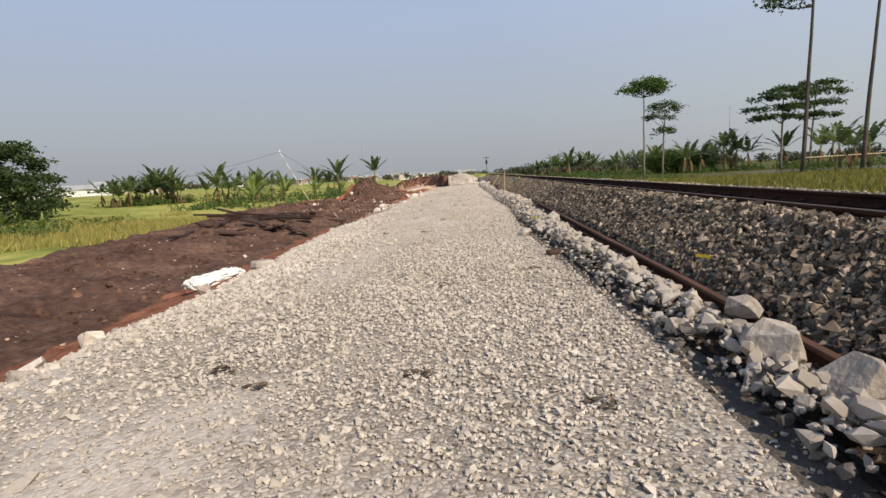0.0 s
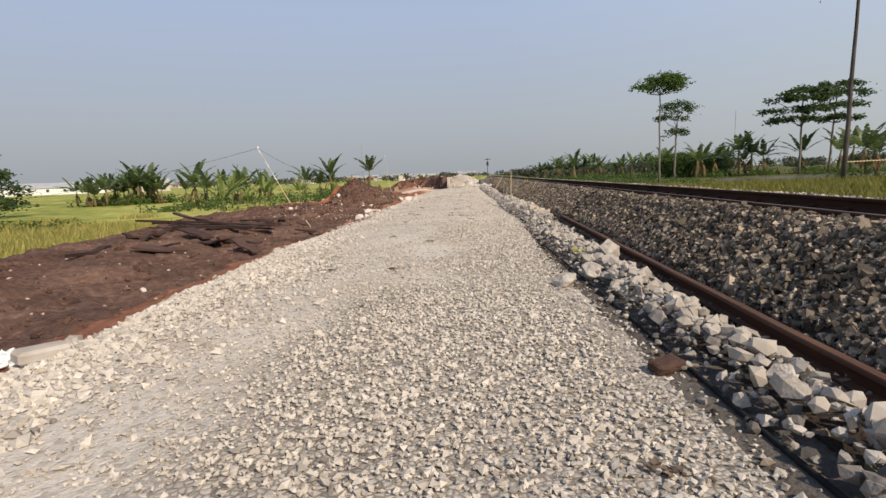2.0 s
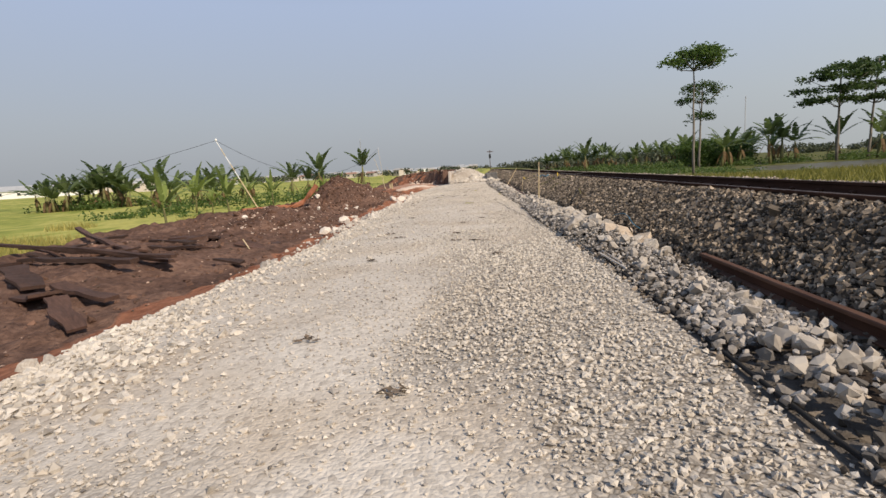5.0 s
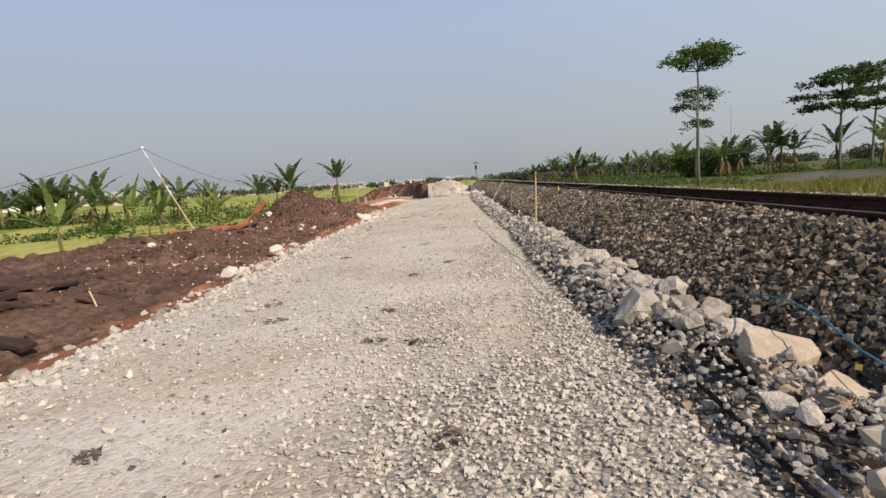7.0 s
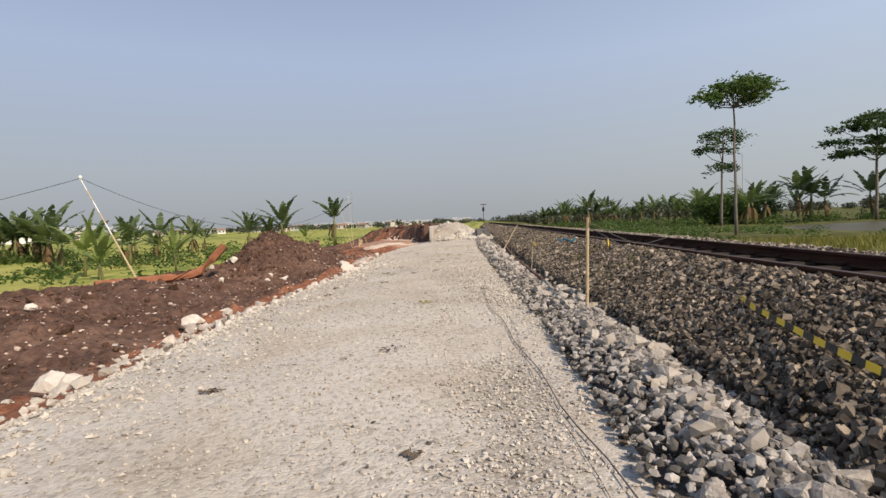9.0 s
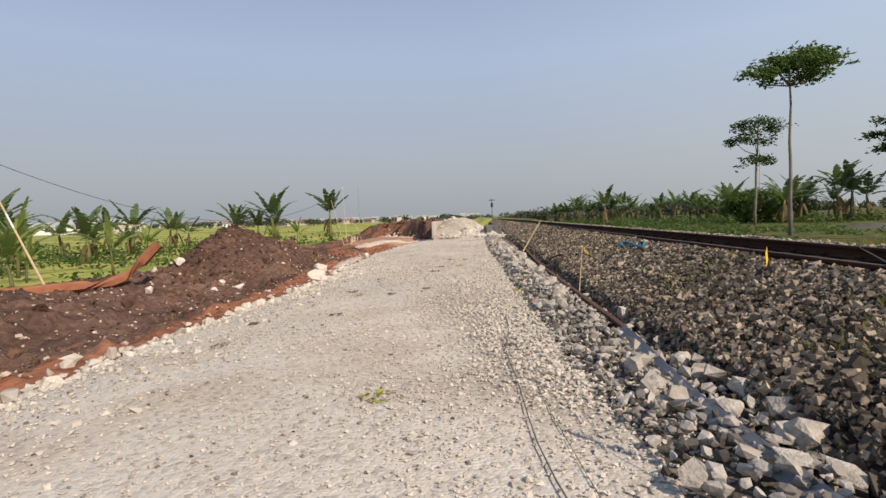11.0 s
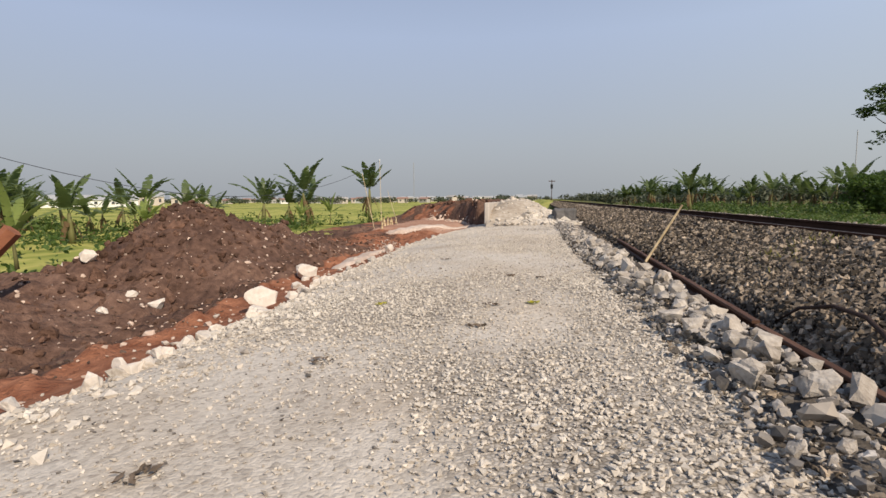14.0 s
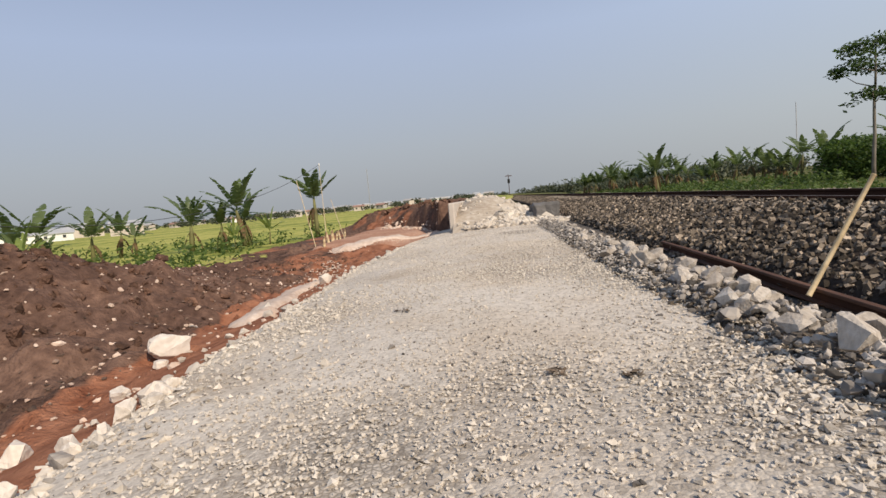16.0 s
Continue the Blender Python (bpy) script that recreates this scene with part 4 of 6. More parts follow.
ROCKS = [rock_mesh(k, 0.62 + 0.09 * (k % 5)) for k in range(12)]
SMALL = [rock_mesh(70 + k, 0.6 + 0.08 * (k % 5), 2) for k in range(10)]
TAN = [rock_mesh(40 + k, 0.8) for k in range(2)]
LIT_ROCKS = [rock_mesh(90 + k, 0.8 + 0.05 * (k % 4)) for k in range(8)]
for me in LIT_ROCKS:
    me.materials[0] = M_LITROCK
for me in TAN:
    me.materials[0] = M_TANROCK


EDGE_R, EDGE_L = "limestone boulders beside the ballast", "limestone boulders along the soil bank"


def boulder(x, y, z, size, k, label, group, turn=None, tan=False, name="boulder", tall=1.15):
    ob = new(name, TAN[k % 2] if tan else SMALL[k % 10] if name == "rock" else LIT_ROCKS[k % 8] if group == EDGE_L else ROCKS[k % 12])
    r = random.Random(int(x * 1000 + y * 77 + k))
    ob.matrix_world = pose(x, y, z, r.uniform(-14, 14), r.uniform(-14, 14), r.uniform(0, 360) if turn is None else turn) @ Matrix.Scale(size * (0.78 if name == "boulder" else 1.0), 4) @ Matrix.Diagonal((0.92, 1, tall, 1))
    return tagged(ob, label, "rock", group)


for x, y, z, s, k in ((0.59, 9.32, 0.02, 0.14, 3), (1.47, 38.1, 0.12, 0.34, 5), (1.43, 37.35, 0.13, 0.38, 7), (1.29, 36.8, 0.12, 0.3, 9), (1.34, 36.6, 0.1, 0.26, 11), (1.16, 36.95, 0.08, 0.24, 2), (2.2, 3.4, 0.26, 0.3, 3), (1.35, 9.63, 0.08, 0.34, 5), (1.65, 9.88, 0.13, 0.34, 6), (1.96, 10.52, 0.24, 0.42, 7), (1.75, 9.1, 0.1, 0.25, 8), (1.48, 28.75, 0.08, 0.31, 7), (1.51, 29.2, 0.06, 0.18, 10), (1.45, 28.45, 0.07, 0.22, 3), (1.86, 29.26, 0.13, 0.24, 1), (1.86, 28.95, 0.12, 0.2, 9), (1.97, 28.6, 0.15, 0.22, 6), (1.9, 27.9, 0.15, 0.24, 2), (1.92, 30.6, 0.11, 0.2, 3), (1.55, 29.9, 0.08, 0.2, 4), (1.35, 29.5, 0.08, 0.18, 5), (1.5, 33.6, 0.1, 0.18, 8), (1.3, 34.2, 0.1, 0.2, 9), (1.5, 39.6, 0.16, 0.34, 1), (1.45, 40.6, 0.16, 0.32, 2), (1.3, 41.5, 0.14, 0.3, 4), (1.5, 42.8, 0.16, 0.3, 6), (1.83, 20.42, 0.2, 0.42, 7), (1.46, 21.02, 0.11, 0.32, 10), (1.78, 21.06, 0.25, 0.32, 2), (1.89, 21.8, 0.24, 0.36, 4), (1.74, 22.2, 0.21, 0.38, 6), (2.08, 19.45, 0.2, 0.36, 1), (2.12, 17.45, 0.16, 0.3, 4), (2.08, 16.95, 0.12, 0.26, 8), (1.86, 17.2, 0.08, 0.16, 6), (1.88, 19.5, 0.2, 0.34, 9), (2.02, 20.02, 0.26, 0.36, 3), (1.8, 19.1, 0.1, 0.2, 5), (2, 18.95, 0.2, 0.32, 8), (1.99, 18.15, 0.14, 0.22, 11), (2.1, 17.9, 0.18, 0.26, 2), (1.6, 20.3, 0.1, 0.24, 6), (1.72, 20.05, 0.12, 0.24, 8), (1.92, 21.2, 0.24, 0.28, 1), (2.04, 21.2, 0.26, 0.26, 10), (2.02, 2.75, 0.24, 0.4, 4), (2.1, 2.25, 0.24, 0.34, 9), (2, 2.05, 0.16, 0.32, 10), (1.95, 2.62, 0.1, 0.28, 2), (1.9, 3.5, 0.12, 0.24, 6), (1.95, 4.35, 0.1, 0.2, 8)):
    boulder(x, y, z * 0.85, s * (0.8 if 16 < y < 23 else 0.9), k, "white angular limestone boulder on rubble beside the ballast", EDGE_R)
boulder(1.58, 19.55, 0.17, 0.46, 0, "pale upright limestone block at the road edge", EDGE_R, None, tall=1.35)
for x, y, z, s, k in ((2.02, 18.55, 0.16, 0.56, 0), (2.03, 18.12, 0.13, 0.34, 1), (2.17, 17.93, 0.14, 0.34, 0)):
    boulder(x, y, z, s, k, "tan limestone boulder on rubble beside the ballast", EDGE_R, None, True, tall=1.15)
for x, y, s, k in ((-3.02, 4.4, 0.3, 1), (-3.05, 3.75, 0.26, 2), (-2.98, 8, 0.24, 3), (-4.55, 26.4, 0.44, 5), (-4.22, 26.3, 0.3, 4), (-3.98, 27.9, 0.28, 8), (-5, 30.4, 0.44, 6), (-4.75, 29.9, 0.3, 7), (-4.78, 28.06, 0.18, 9), (-4.35, 29.3, 0.22, 2), (-4.5, 40.55, 0.3, 8), (-4.69, 41.9, 0.26, 9), (-5.05, 43.1, 0.22, 1), (-4.72, 48.6, 0.34, 3), (-7.04, 41, 0.4, 2), (-7.63, 41.07, 0.3, 4), (-7.36, 40.1, 0.22, 6), (-10.9, 42.9, 0.34, 0), (-9.6, 42.2, 0.42, 5), (-8.56, 38.95, 0.26, 11), (-5.64, 13.36, 0.13, 7), (-3.6, 38.5, 0.3, 1), (-3.75, 36.4, 0.18, 11), (-3.6, 37.6, 0.18, 7), (-3.85, 40.9, 0.26, 3), (-7.25, 32.7, 0.24, 2), (-9.4, 31.7, 0.28, 6)):
    boulder(x, y, float(bank_z(np.array(x), np.array(y))) + 0.22 * s, s, k, "limestone boulder painted sunlit-pale at the foot of the soil bank", EDGE_L)
boulder(-4.18, 39.65, float(bank_z(np.array(-4.18), np.array(39.65))) + 0.14, 0.54, 3, "large limestone block painted sunlit cream at the road edge", EDGE_L, 20, tall=0.95)
boulder(-5.3, 43.6, float(bank_z(np.array(-5.3), np.array(43.6))) + 0.13, 0.76, 3, "large boulder painted sunlit pale tan resting on red soil", EDGE_L, 75, tall=0.66)

rnd = random.Random(9)
for k in range(36):
    y = rnd.uniform(18.7, 22.2)
    x = rnd.uniform(1.6, 2.12) - 0.012 * (y - 17)
    s = rnd.uniform(0.12, 0.2)
    boulder(x, y, float(heap_z(np.array(x), np.array(y))) + 0.22 * s, s, k, "white angular limestone boulder on rubble beside the ballast", EDGE_R)
rnd = random.Random(5)
for k in range(42):
    y = rnd.uniform(26.8, 31.8)
    boulder(rnd.uniform(1.86, 2.15), y, 0.09 + rnd.uniform(0, 0.06), rnd.uniform(0.09, 0.18), k, "white limestone rock on the ballast foot behind a loose rail", "limestone rocks behind the loose rail", name="rock")
for k in range(150):
    y = rnd.uniform(-2, 55)
    x = float(row_mid(np.array(y))) + rnd.gauss(0, 0.12 if y < 12 else 0.15)
    s = rnd.uniform(0.08, 0.165) * (0.8 if 15 < y < 18.6 else 1.15 if 16 < y < 29 else 1)
    boulder(x, y, float(heap_z(np.array(x), np.array(y))) + 0.25 * s, s, k, "white limestone rock on rubble beside the ballast", "limestone rocks beside the ballast", name="rock")
for k in range(56):
    y = rnd.uniform(35, 46)
    x = float(edge_right(np.array(y))) + max(0.1, rnd.gauss(0.36, 0.17))
    s = rnd.uniform(0.13, 0.23)
    boulder(x, y, float(heap_z(np.array(x), np.array(y))) + 0.25 * s, s, k, "white limestone rock on rubble beside a loose rail", "limestone rocks beside the loose rail", name="rock")
for k in range(44):
    y = rnd.uniform(-2, 55)
    x = float(edge_left(np.array(y))) + rnd.gauss(0.0, 0.1)
    s = rnd.uniform(0.1, 0.2)
    boulder(x, y, float(road_z(np.array(x), np.array(y))) + 0.02, s, k, "white limestone rock on the road edge", "limestone rocks on the road edge", name="rock")

for k in range(34):
    y = rnd.uniform(28, 42)
    x = float(edge_left(np.array(y))) + rnd.gauss(0.0, 0.08)
    s = rnd.uniform(0.16, 0.3)
    boulder(x, y, float(road_z(np.array(x), np.array(y))) + 0.02, s, k, "limestone lump painted sunlit cream along the outer road edge", EDGE_L)

# ---- road end ----
bm = box(bmesh.new(), -2.62, 57.6, -0.4, -2.4, 66.0, 1.0, 0.03)
tagged(new("concrete_wall", mesh_bm("concrete_wall", bm, M_CONCRETE)), "pale concrete retaining wall beside the stone heap", "wall")
bm = box(bmesh.new(), 0.6, 57.7, -0.1, 1.62, 59.0, 0.68, 0.08)
bmesh.ops.subdivide_edges(bm, edges=bm.edges[:], cuts=3, use_grid_fill=True)
for v in bm.verts:
    v.co += Vector((noise.noise(v.co * 2.3), noise.noise(v.co * 2.3 + Vector((9, 0, 0))), noise.noise(v.co * 2.3 + Vector((0, 9, 0))))) * 0.1
tagged(new("concrete_block", mesh_bm("concrete_block", bm, M_DARKCONC)), "dark stained concrete block beside the ballast", "concrete block")


def mound_z(x, y):
    """A cut bank of spoil: steep and dark beside the wall, lower and softer away from it."""
    w = x + 0.35 * fbm(x, y, 1.4, 13.0, 3)
    foot = np.interp(w, [-11.0, -9.4, -6.9, -5.0, -3.7, -3.3, -2.6], [71.5, 69.5, 67.6, 64.8, 62.2, 60.5, 60.2]) + 0.5 * fbm(x, y, 0.9, 31.0, 3)
    high = np.interp(x, [-11.5, -9.8, -8.2, -6.4, -4.2, -3.1, -2.6], [-0.3, 0.42, 0.74, 0.9, 0.99, 1.04, 0.95])
    run = np.interp(x, [-9, -5, -3.8, -3.3], [2.2, 2.0, 1.3, 0.25])
    up = np.clip((y - foot) / run, 0, 1) ** 0.8
    return -0.42 + (high + 0.42) * up * step(84, 78, y) + up * (0.16 * np.abs(fbm(x, y, 0.8, 4.0, 3)) + 0.13 * fbm(x, y, 0.35, 6.0, 2))


cliff = grid("earth_cutting", np.arange(-11.8, -2.62, 0.1), np.arange(59.6, 85, 0.12), mound_z, M_SOIL)
tagged(cliff, "dark red-brown cut earth bank with spilled soil", "earth bank", kind="structure")
at = cliff.data.attributes.new("red", "FLOAT", "POINT")
co = np.array([v.co for v in cliff.data.vertices])
at.data.foreach_set("value", np.clip(0.3 + 1.1 * fbm(co[:, 0], co[:, 1], 1.2, 9.0, 3) - 0.4 * step(-4.2, -3.5, co[:, 0]), 0, 1).astype(np.float32))
n = 520
xx = rng.uniform(-10, -2.7, n)
yy = np.interp(xx, [-10, -6.9, -5.0, -3.7, -3.3, -2.6], [72.0, 69.6, 66.8, 63.4, 60.9, 60.7]) + np.abs(rng.normal(0, 0.8, n))
tagged(broken("soil_clods", np.stack([xx, yy, mound_z(xx, yy)], -1), rng.gamma(2.5, 0.07, n), M_CLOD, 0.9), "dark soil lumps along the crest of the earth bank", "clods", kind="stuff")
n = 420
xx = rng.uniform(-7.5, -3.3, n)
yy = np.interp(xx, [-7.5, -5.0, -3.3], [67.6, 64.2, 60.2]) + rng.normal(0.3, 0.5, n)
tagged(broken("soil_clods", np.stack([xx, yy, np.maximum(mound_z(xx, yy), bank_z(xx, yy) + 0.03)], -1), rng.gamma(3.0, 0.045, n), M_PINKSTONE, 0.8), "pale pinkish lumps spilled down the earth bank", "clods", kind="stuff")

M_SAND = surface("pink_sandy_earth", [(0.3, (0.25, 0.125, 0.08)), (0.5, (0.36, 0.205, 0.14)), (0.7, (0.46, 0.30, 0.22))], 7, 0.5, 0.97, 0, 0.6, 25, None, None, 0.1, 0.03)
side = grid("side_track", np.arange(-8.6, -2.6, 0.2), np.arange(55.6, 74, 0.3), lambda x, y: bank_z(x, y) + 0.05 + 0.05 * fbm(x, y, 1.3, 23.0) - 0.3 * step(-3.6, -3.1, x) * step(59, 57, y) - 0.4 * step(-8.0, -8.6, x) - 0.4 * step(57.2, 55.6, y + 0.4 * fbm(x, y, 1.5, 3.0)) - 0.3 * step(68, 73, y), M_SAND)
tagged(side, "reddish sandy side track beside the road end", "track", kind="structure")

# ---- old timbers on the bank ----
rnd = random.Random(11)


def timber(x, y, length, w, t, turn, tilt=0.0, lift=0.0):
    w, t = w * 0.8, t * 0.7
    bm = box(bmesh.new(), -length / 2, -w / 2, -t / 2, length / 2, w / 2, t / 2)
    bmesh.ops.subdivide_edges(bm, edges=[e for e in bm.edges if abs(e.verts[0].co.x - e.verts[1].co.x) > 0.1], cuts=6)
    for v in bm.verts:
        v.co += Vector((noise.noise(v.co * 3 + Vector((x, 0, 0))) * 0.05, noise.noise(v.co * 2 + Vector((y, 5, 0))) * 0.07, noise.noise(v.co * 1.2 + Vector((x, y, 0))) * 0.08))
    ob = tagged(new("old_timber", mesh_bm("old_timber", bm, M_BEAM)), "dark weathered timber dumped on the soil bank", "timber", "dumped timbers")
    ob.matrix_world = pose(x, y, float(bank_z(np.array(x), np.array(y))) + t / 2 + lift, 0, tilt, turn)


def beam(a, b, w, t, lift=0.05, tilt=0.0):
    """A timber between two places on the bank."""
    dx, dy = b[0] - a[0], b[1] - a[1]
    timber((a[0] + b[0]) / 2, (a[1] + b[1]) / 2, math.hypot(dx, dy), w, t, math.degrees(math.atan2(dy, dx)), tilt, lift)


beam((-12.8, 24.1), (-6.0, 20.95), 0.16, 0.1, 0.2, 1)
beam((-12.2, 24.2), (-6.3, 21.3), 0.18, 0.1, 0.1, 1)
beam((-9.9, 21.7), (-6.6, 20.6), 0.22, 0.12, 0.04)
beam((-13.6, 28.0), (-8.2, 23.0), 0.18, 0.12, 0.12, 2)
beam((-11.0, 23.9), (-11.6, 27.6), 0.16, 0.1, 0.06)
beam((-9.1, 18.7), (-9.9, 21.6), 0.2, 0.1, 0.03)
beam((-9.3, 16.2), (-9.5, 17.9), 0.22, 0.1, 0.02)
beam((-8.2, 17.1), (-7.0, 16.95), 0.55, 0.07, 0.12, 6)
beam((-8.7, 17.9), (-7.6, 17.9), 0.4, 0.07, 0.06, -5)
beam((-8.6, 20.0), (-7.3, 19.0), 0.5, 0.08, 0.12, 6)
beam((-7.4, 18.9), (-6.3, 18.1), 0.45, 0.07, 0.14, -8)
beam((-7.1, 19.3), (-5.6, 18.5), 0.3, 0.09, 0.1, 3)
beam((-6.0, 17.9), (-5.1, 17.1), 0.32, 0.06, 0.1, 14)
beam((-8.5, 24.0), (-7.0, 23.7), 0.22, 0.1, 0.05)
beam((-9.0, 24.9), (-7.6, 24.5), 0.25, 0.1, 0.05)
beam((-7.6, 24.2), (-6.8, 24.3), 0.4, 0.07, 0.1, 7)
beam((-7.9, 26.3), (-7.5, 25.4), 0.3, 0.08, 0.08, -6)
beam((-8.9, 25.7), (-8.0, 25.4), 0.3, 0.08, 0.05, 4)
beam((-5.8, 22.2), (-5.1, 21.95), 0.3, 0.07, 0.05, 6)

for k in range(14):
    timber(rnd.uniform(-10.8, -6.0), rnd.uniform(17.5, 26.5), rnd.uniform(0.5, 1.6), rnd.uniform(0.1, 0.4), rnd.uniform(0.04, 0.09), rnd.uniform(-60, 60), rnd.uniform(-16, 16), rnd.uniform(0.0, 0.08))

# ---- stakes, tape and cables ----


def stick(name, a, b, r, material, label, category, group=""):
    bm = bmesh.new()
    a, b = Vector(a), Vector(b)
    n = max(3, int((b - a).length / 0.22))
    pts, rad = [], []
    for i in range(n + 1):
        for off, k in ((-0.012, 1.0), (0.0, 1.14), (0.012, 1.0)):
            f = min(max(i / n + off, 0), 1) if 0 < i < n else i / n + off * 0.3
            pts.append(a.lerp(b, f))
            rad.append(r * k * (1 - 0.15 * i / n))
    tube(bm, pts, rad, 8)
    return tagged(new(name, mesh_bm(name, bm, material, True)), label, category, group)


stick("bamboo_stake", (1.85, 27.15, 0.1), (1.88, 27.14, 1.25), 0.021, M_BAMBOO, "upright dry bamboo stake with hazard tape tied on", "stake", "bamboo stakes")
stick("bamboo_stake", (1.66, 41.62, 0.12), (2.22, 41.7, 1.05), 0.022, M_BAMBOO, "leaning dry bamboo stake behind a loose rail", "stake", "bamboo stakes")
stick("bamboo_stake", (1.81, 33.1, 0.08), (1.88, 33.2, 0.74), 0.008, M_BAMBOO, "short thin bamboo stake with a yellow rag", "stake", "bamboo stakes")
stick("dry_stick", (-5.95, 24.4, -0.74), (-6.3, 24.68, -0.38), 0.018, M_BAMBOO, "pale dry stick standing in the soil", "stick")
for x, y, h, lx in ((-7.53, 57.1, 0.42, 0.05), (-7.68, 58.3, 0.5, -0.1), (-7.85, 59.2, 0.5, 0.03), (-8.1, 60.3, 0.55, -0.06), (-8.35, 61.4, 0.5, 0.08), (-8.7, 63.4, 0.55, -0.12), (-9.1, 65.4, 0.5, 0.05)):
    z = float(bank_z(np.array(x), np.array(y)))
    stick("bamboo_post", (x, y, z - 0.15), (x + lx, y, z + h), 0.058, M_BAMBOO, "short stout bamboo post in the soil edge", "post", "bamboo posts")
stick("bamboo_pole", (-8.2, 58.2, -0.5), (-9.6, 60.5, 2.6), 0.016, M_BAMBOO, "tall thin leaning bamboo pole", "pole", "bamboo posts")
stick("bamboo_pole", (-7.3, 59.4, -0.3), (-8.9, 63.0, 1.7), 0.014, M_BAMBOO, "tall thin leaning bamboo pole", "pole", "bamboo posts")


def leaning_pole(base, top, label, thick=1.0):
    pole = tagged(new("cable_pole"), label, "pole", "cable poles")
    base, top = Vector(base), Vector(top)
    for i in range(9):
        a, b = base.lerp(top, i / 9), base.lerp(top, (i + 1) / 9)
        part("pole_section", tube(bmesh.new(), [a, b], [(0.036 - 0.002 * i) * thick, (0.034 - 0.002 * i) * thick], 8), M_WHITE if i in (4, 6, 8) and thick == 1 else M_BAMBOO, pole, "white-wrapped section" if i in (4, 6, 8) and thick == 1 else "")
    part("insulator", tube(bmesh.new(), [top, top + Vector((0, 0, 0.06)), top + Vector((0, 0, 0.14))], [0.05 * thick, 0.07 * thick, 0.03 * thick], 8), M_WHITE, pole, "small white insulator")


leaning_pole((-12.2, 39.7, -0.45), (-14.35, 40.0, 3.42), "leaning bamboo cable pole with white wrapping")
leaning_pole((-9.0, 62.0, -0.6), (-10.05, 65.3, 3.6), "slender leaning bamboo cable pole", 0.5)


def cable(a, b, sag, label):
    a, b = Vector(a), Vector(b)
    pts = [a.lerp(b, i / 24) - Vector((0, 0, 4 * sag * (i / 24) * (1 - i / 24))) for i in range(25)]
    tagged(new("overhead_cable", mesh_bm("overhead_cable", tube(bmesh.new(), pts, [0.010] * 25, 6), M_WIRE, True)), label, "cable", "overhead cables")


cable((-14.35, 40.0, 3.45), (-34.0, 37.5, 0.2), 0.45, "dark cable sloping down from a leaning pole")
cable((-14.35, 40.0, 3.45), (-10.05, 65.3, 3.65), 2.2, "dark sagging cable between leaning poles")


def tape(pts, label, width=0.05):
    """Hazard tape in alternating yellow and black lengths."""
    pts = [Vector(p) for p in pts]
    fine = []
    for a, b in zip(pts, pts[1:]):
        n = max(2, int((b - a).length / 0.06))
        fine += [a.lerp(b, i / n) for i in range(n)]
    fine.append(pts[-1])
    bm = bmesh.new()
    rows = []
    for i, p in enumerate(fine):
        tw = 0.5 * math.sin(i * 0.23)
        s = Vector((math.cos(tw) * 0.25, 0.1, math.sin(tw) * 0.2 + 0.9)).normalized() * width / 2
        rows.append((bm.verts.new(p - s), bm.verts.new(p + s)))
    fs = [bm.faces.new((a[0], a[1], b[1], b[0])) for a, b in zip(rows, rows[1:])]
    for i, f in enumerate(fs):
        f.material_index = (i // 2) % 2
    me = mesh_bm("hazard_tape", bm, M_YELLOW)
    me.materials.append(M_BLACK)
    tagged(new("hazard_tape", me), label, "tape", "hazard tapes")


tape([(2.66, 25.0, 0.56), (2.6, 24.7, 0.53), (2.5, 24.05, 0.51), (2.44, 23.7, 0.505), (2.38, 23.3, 0.5), (2.34, 23.0, 0.5)], "yellow and black hazard tape sagging over the ballast", 0.042)
for pts, lab in (([(1.88, 27.12, 1.15), (2.1, 26.6, 0.95), (2.35, 25.9, 0.72), (2.62, 24.9, 0.57)], "thin twisted tape running down from a stake"), ([(1.9, 27.1, 1.2), (2.3, 27.6, 1.02), (2.8, 28.4, 0.86), (3.25, 29.2, 0.80), (4.0, 30.6, 0.81), (4.6, 31.6, 0.83)], "thin twisted tape across the rails")):
    tagged(new("tape_line", mesh_bm("tape_line", tube(bmesh.new(), pts, [0.005] * len(pts), 5), M_DARKCONC, True)), lab, "tape", "hazard tapes")
tape([(2.83, 30.0, 0.86), (2.84, 30.0, 0.74), (2.88, 29.95, 0.6)], "short end of hazard tape on the ballast", 0.06)
tape([(1.89, 33.15, 0.7), (1.95, 33.1, 0.63), (1.97, 33.1, 0.59)], "yellow rag of tape tied to a stake", 0.025)
tape([(2.02, 18.02, 0.3), (2.0, 17.95, 0.32), (2.03, 17.88, 0.25)], "crumpled hazard tape caught on a boulder", 0.025)
bm = bmesh.new()
tube(bm, [(2.12, 19.25, 0.34), (2.14, 18.95, 0.40), (2.15, 18.7, 0.42), (2.13, 18.4, 0.40), (2.1, 18.1, 0.34), (2.14, 17.9, 0.29)], [0.005] * 6, 7)
tagged(new("rope", mesh_bm("rope", bm, M_BLUE, True)), "blue rope lying over the boulders", "rope")
bm = bmesh.new()
tube(bm, [(3.0 + 0.5 * u, 34.0 + 0.25 * math.sin(u * 9), 0.70 + 0.03 * math.cos(u * 14)) for u in np.linspace(-0.9, 0.6, 14)], [0.022] * 14, 7)
tagged(new("rope", mesh_bm("rope", bm, M_BLUE, True)), "blue rope lying on the ballast", "rope")

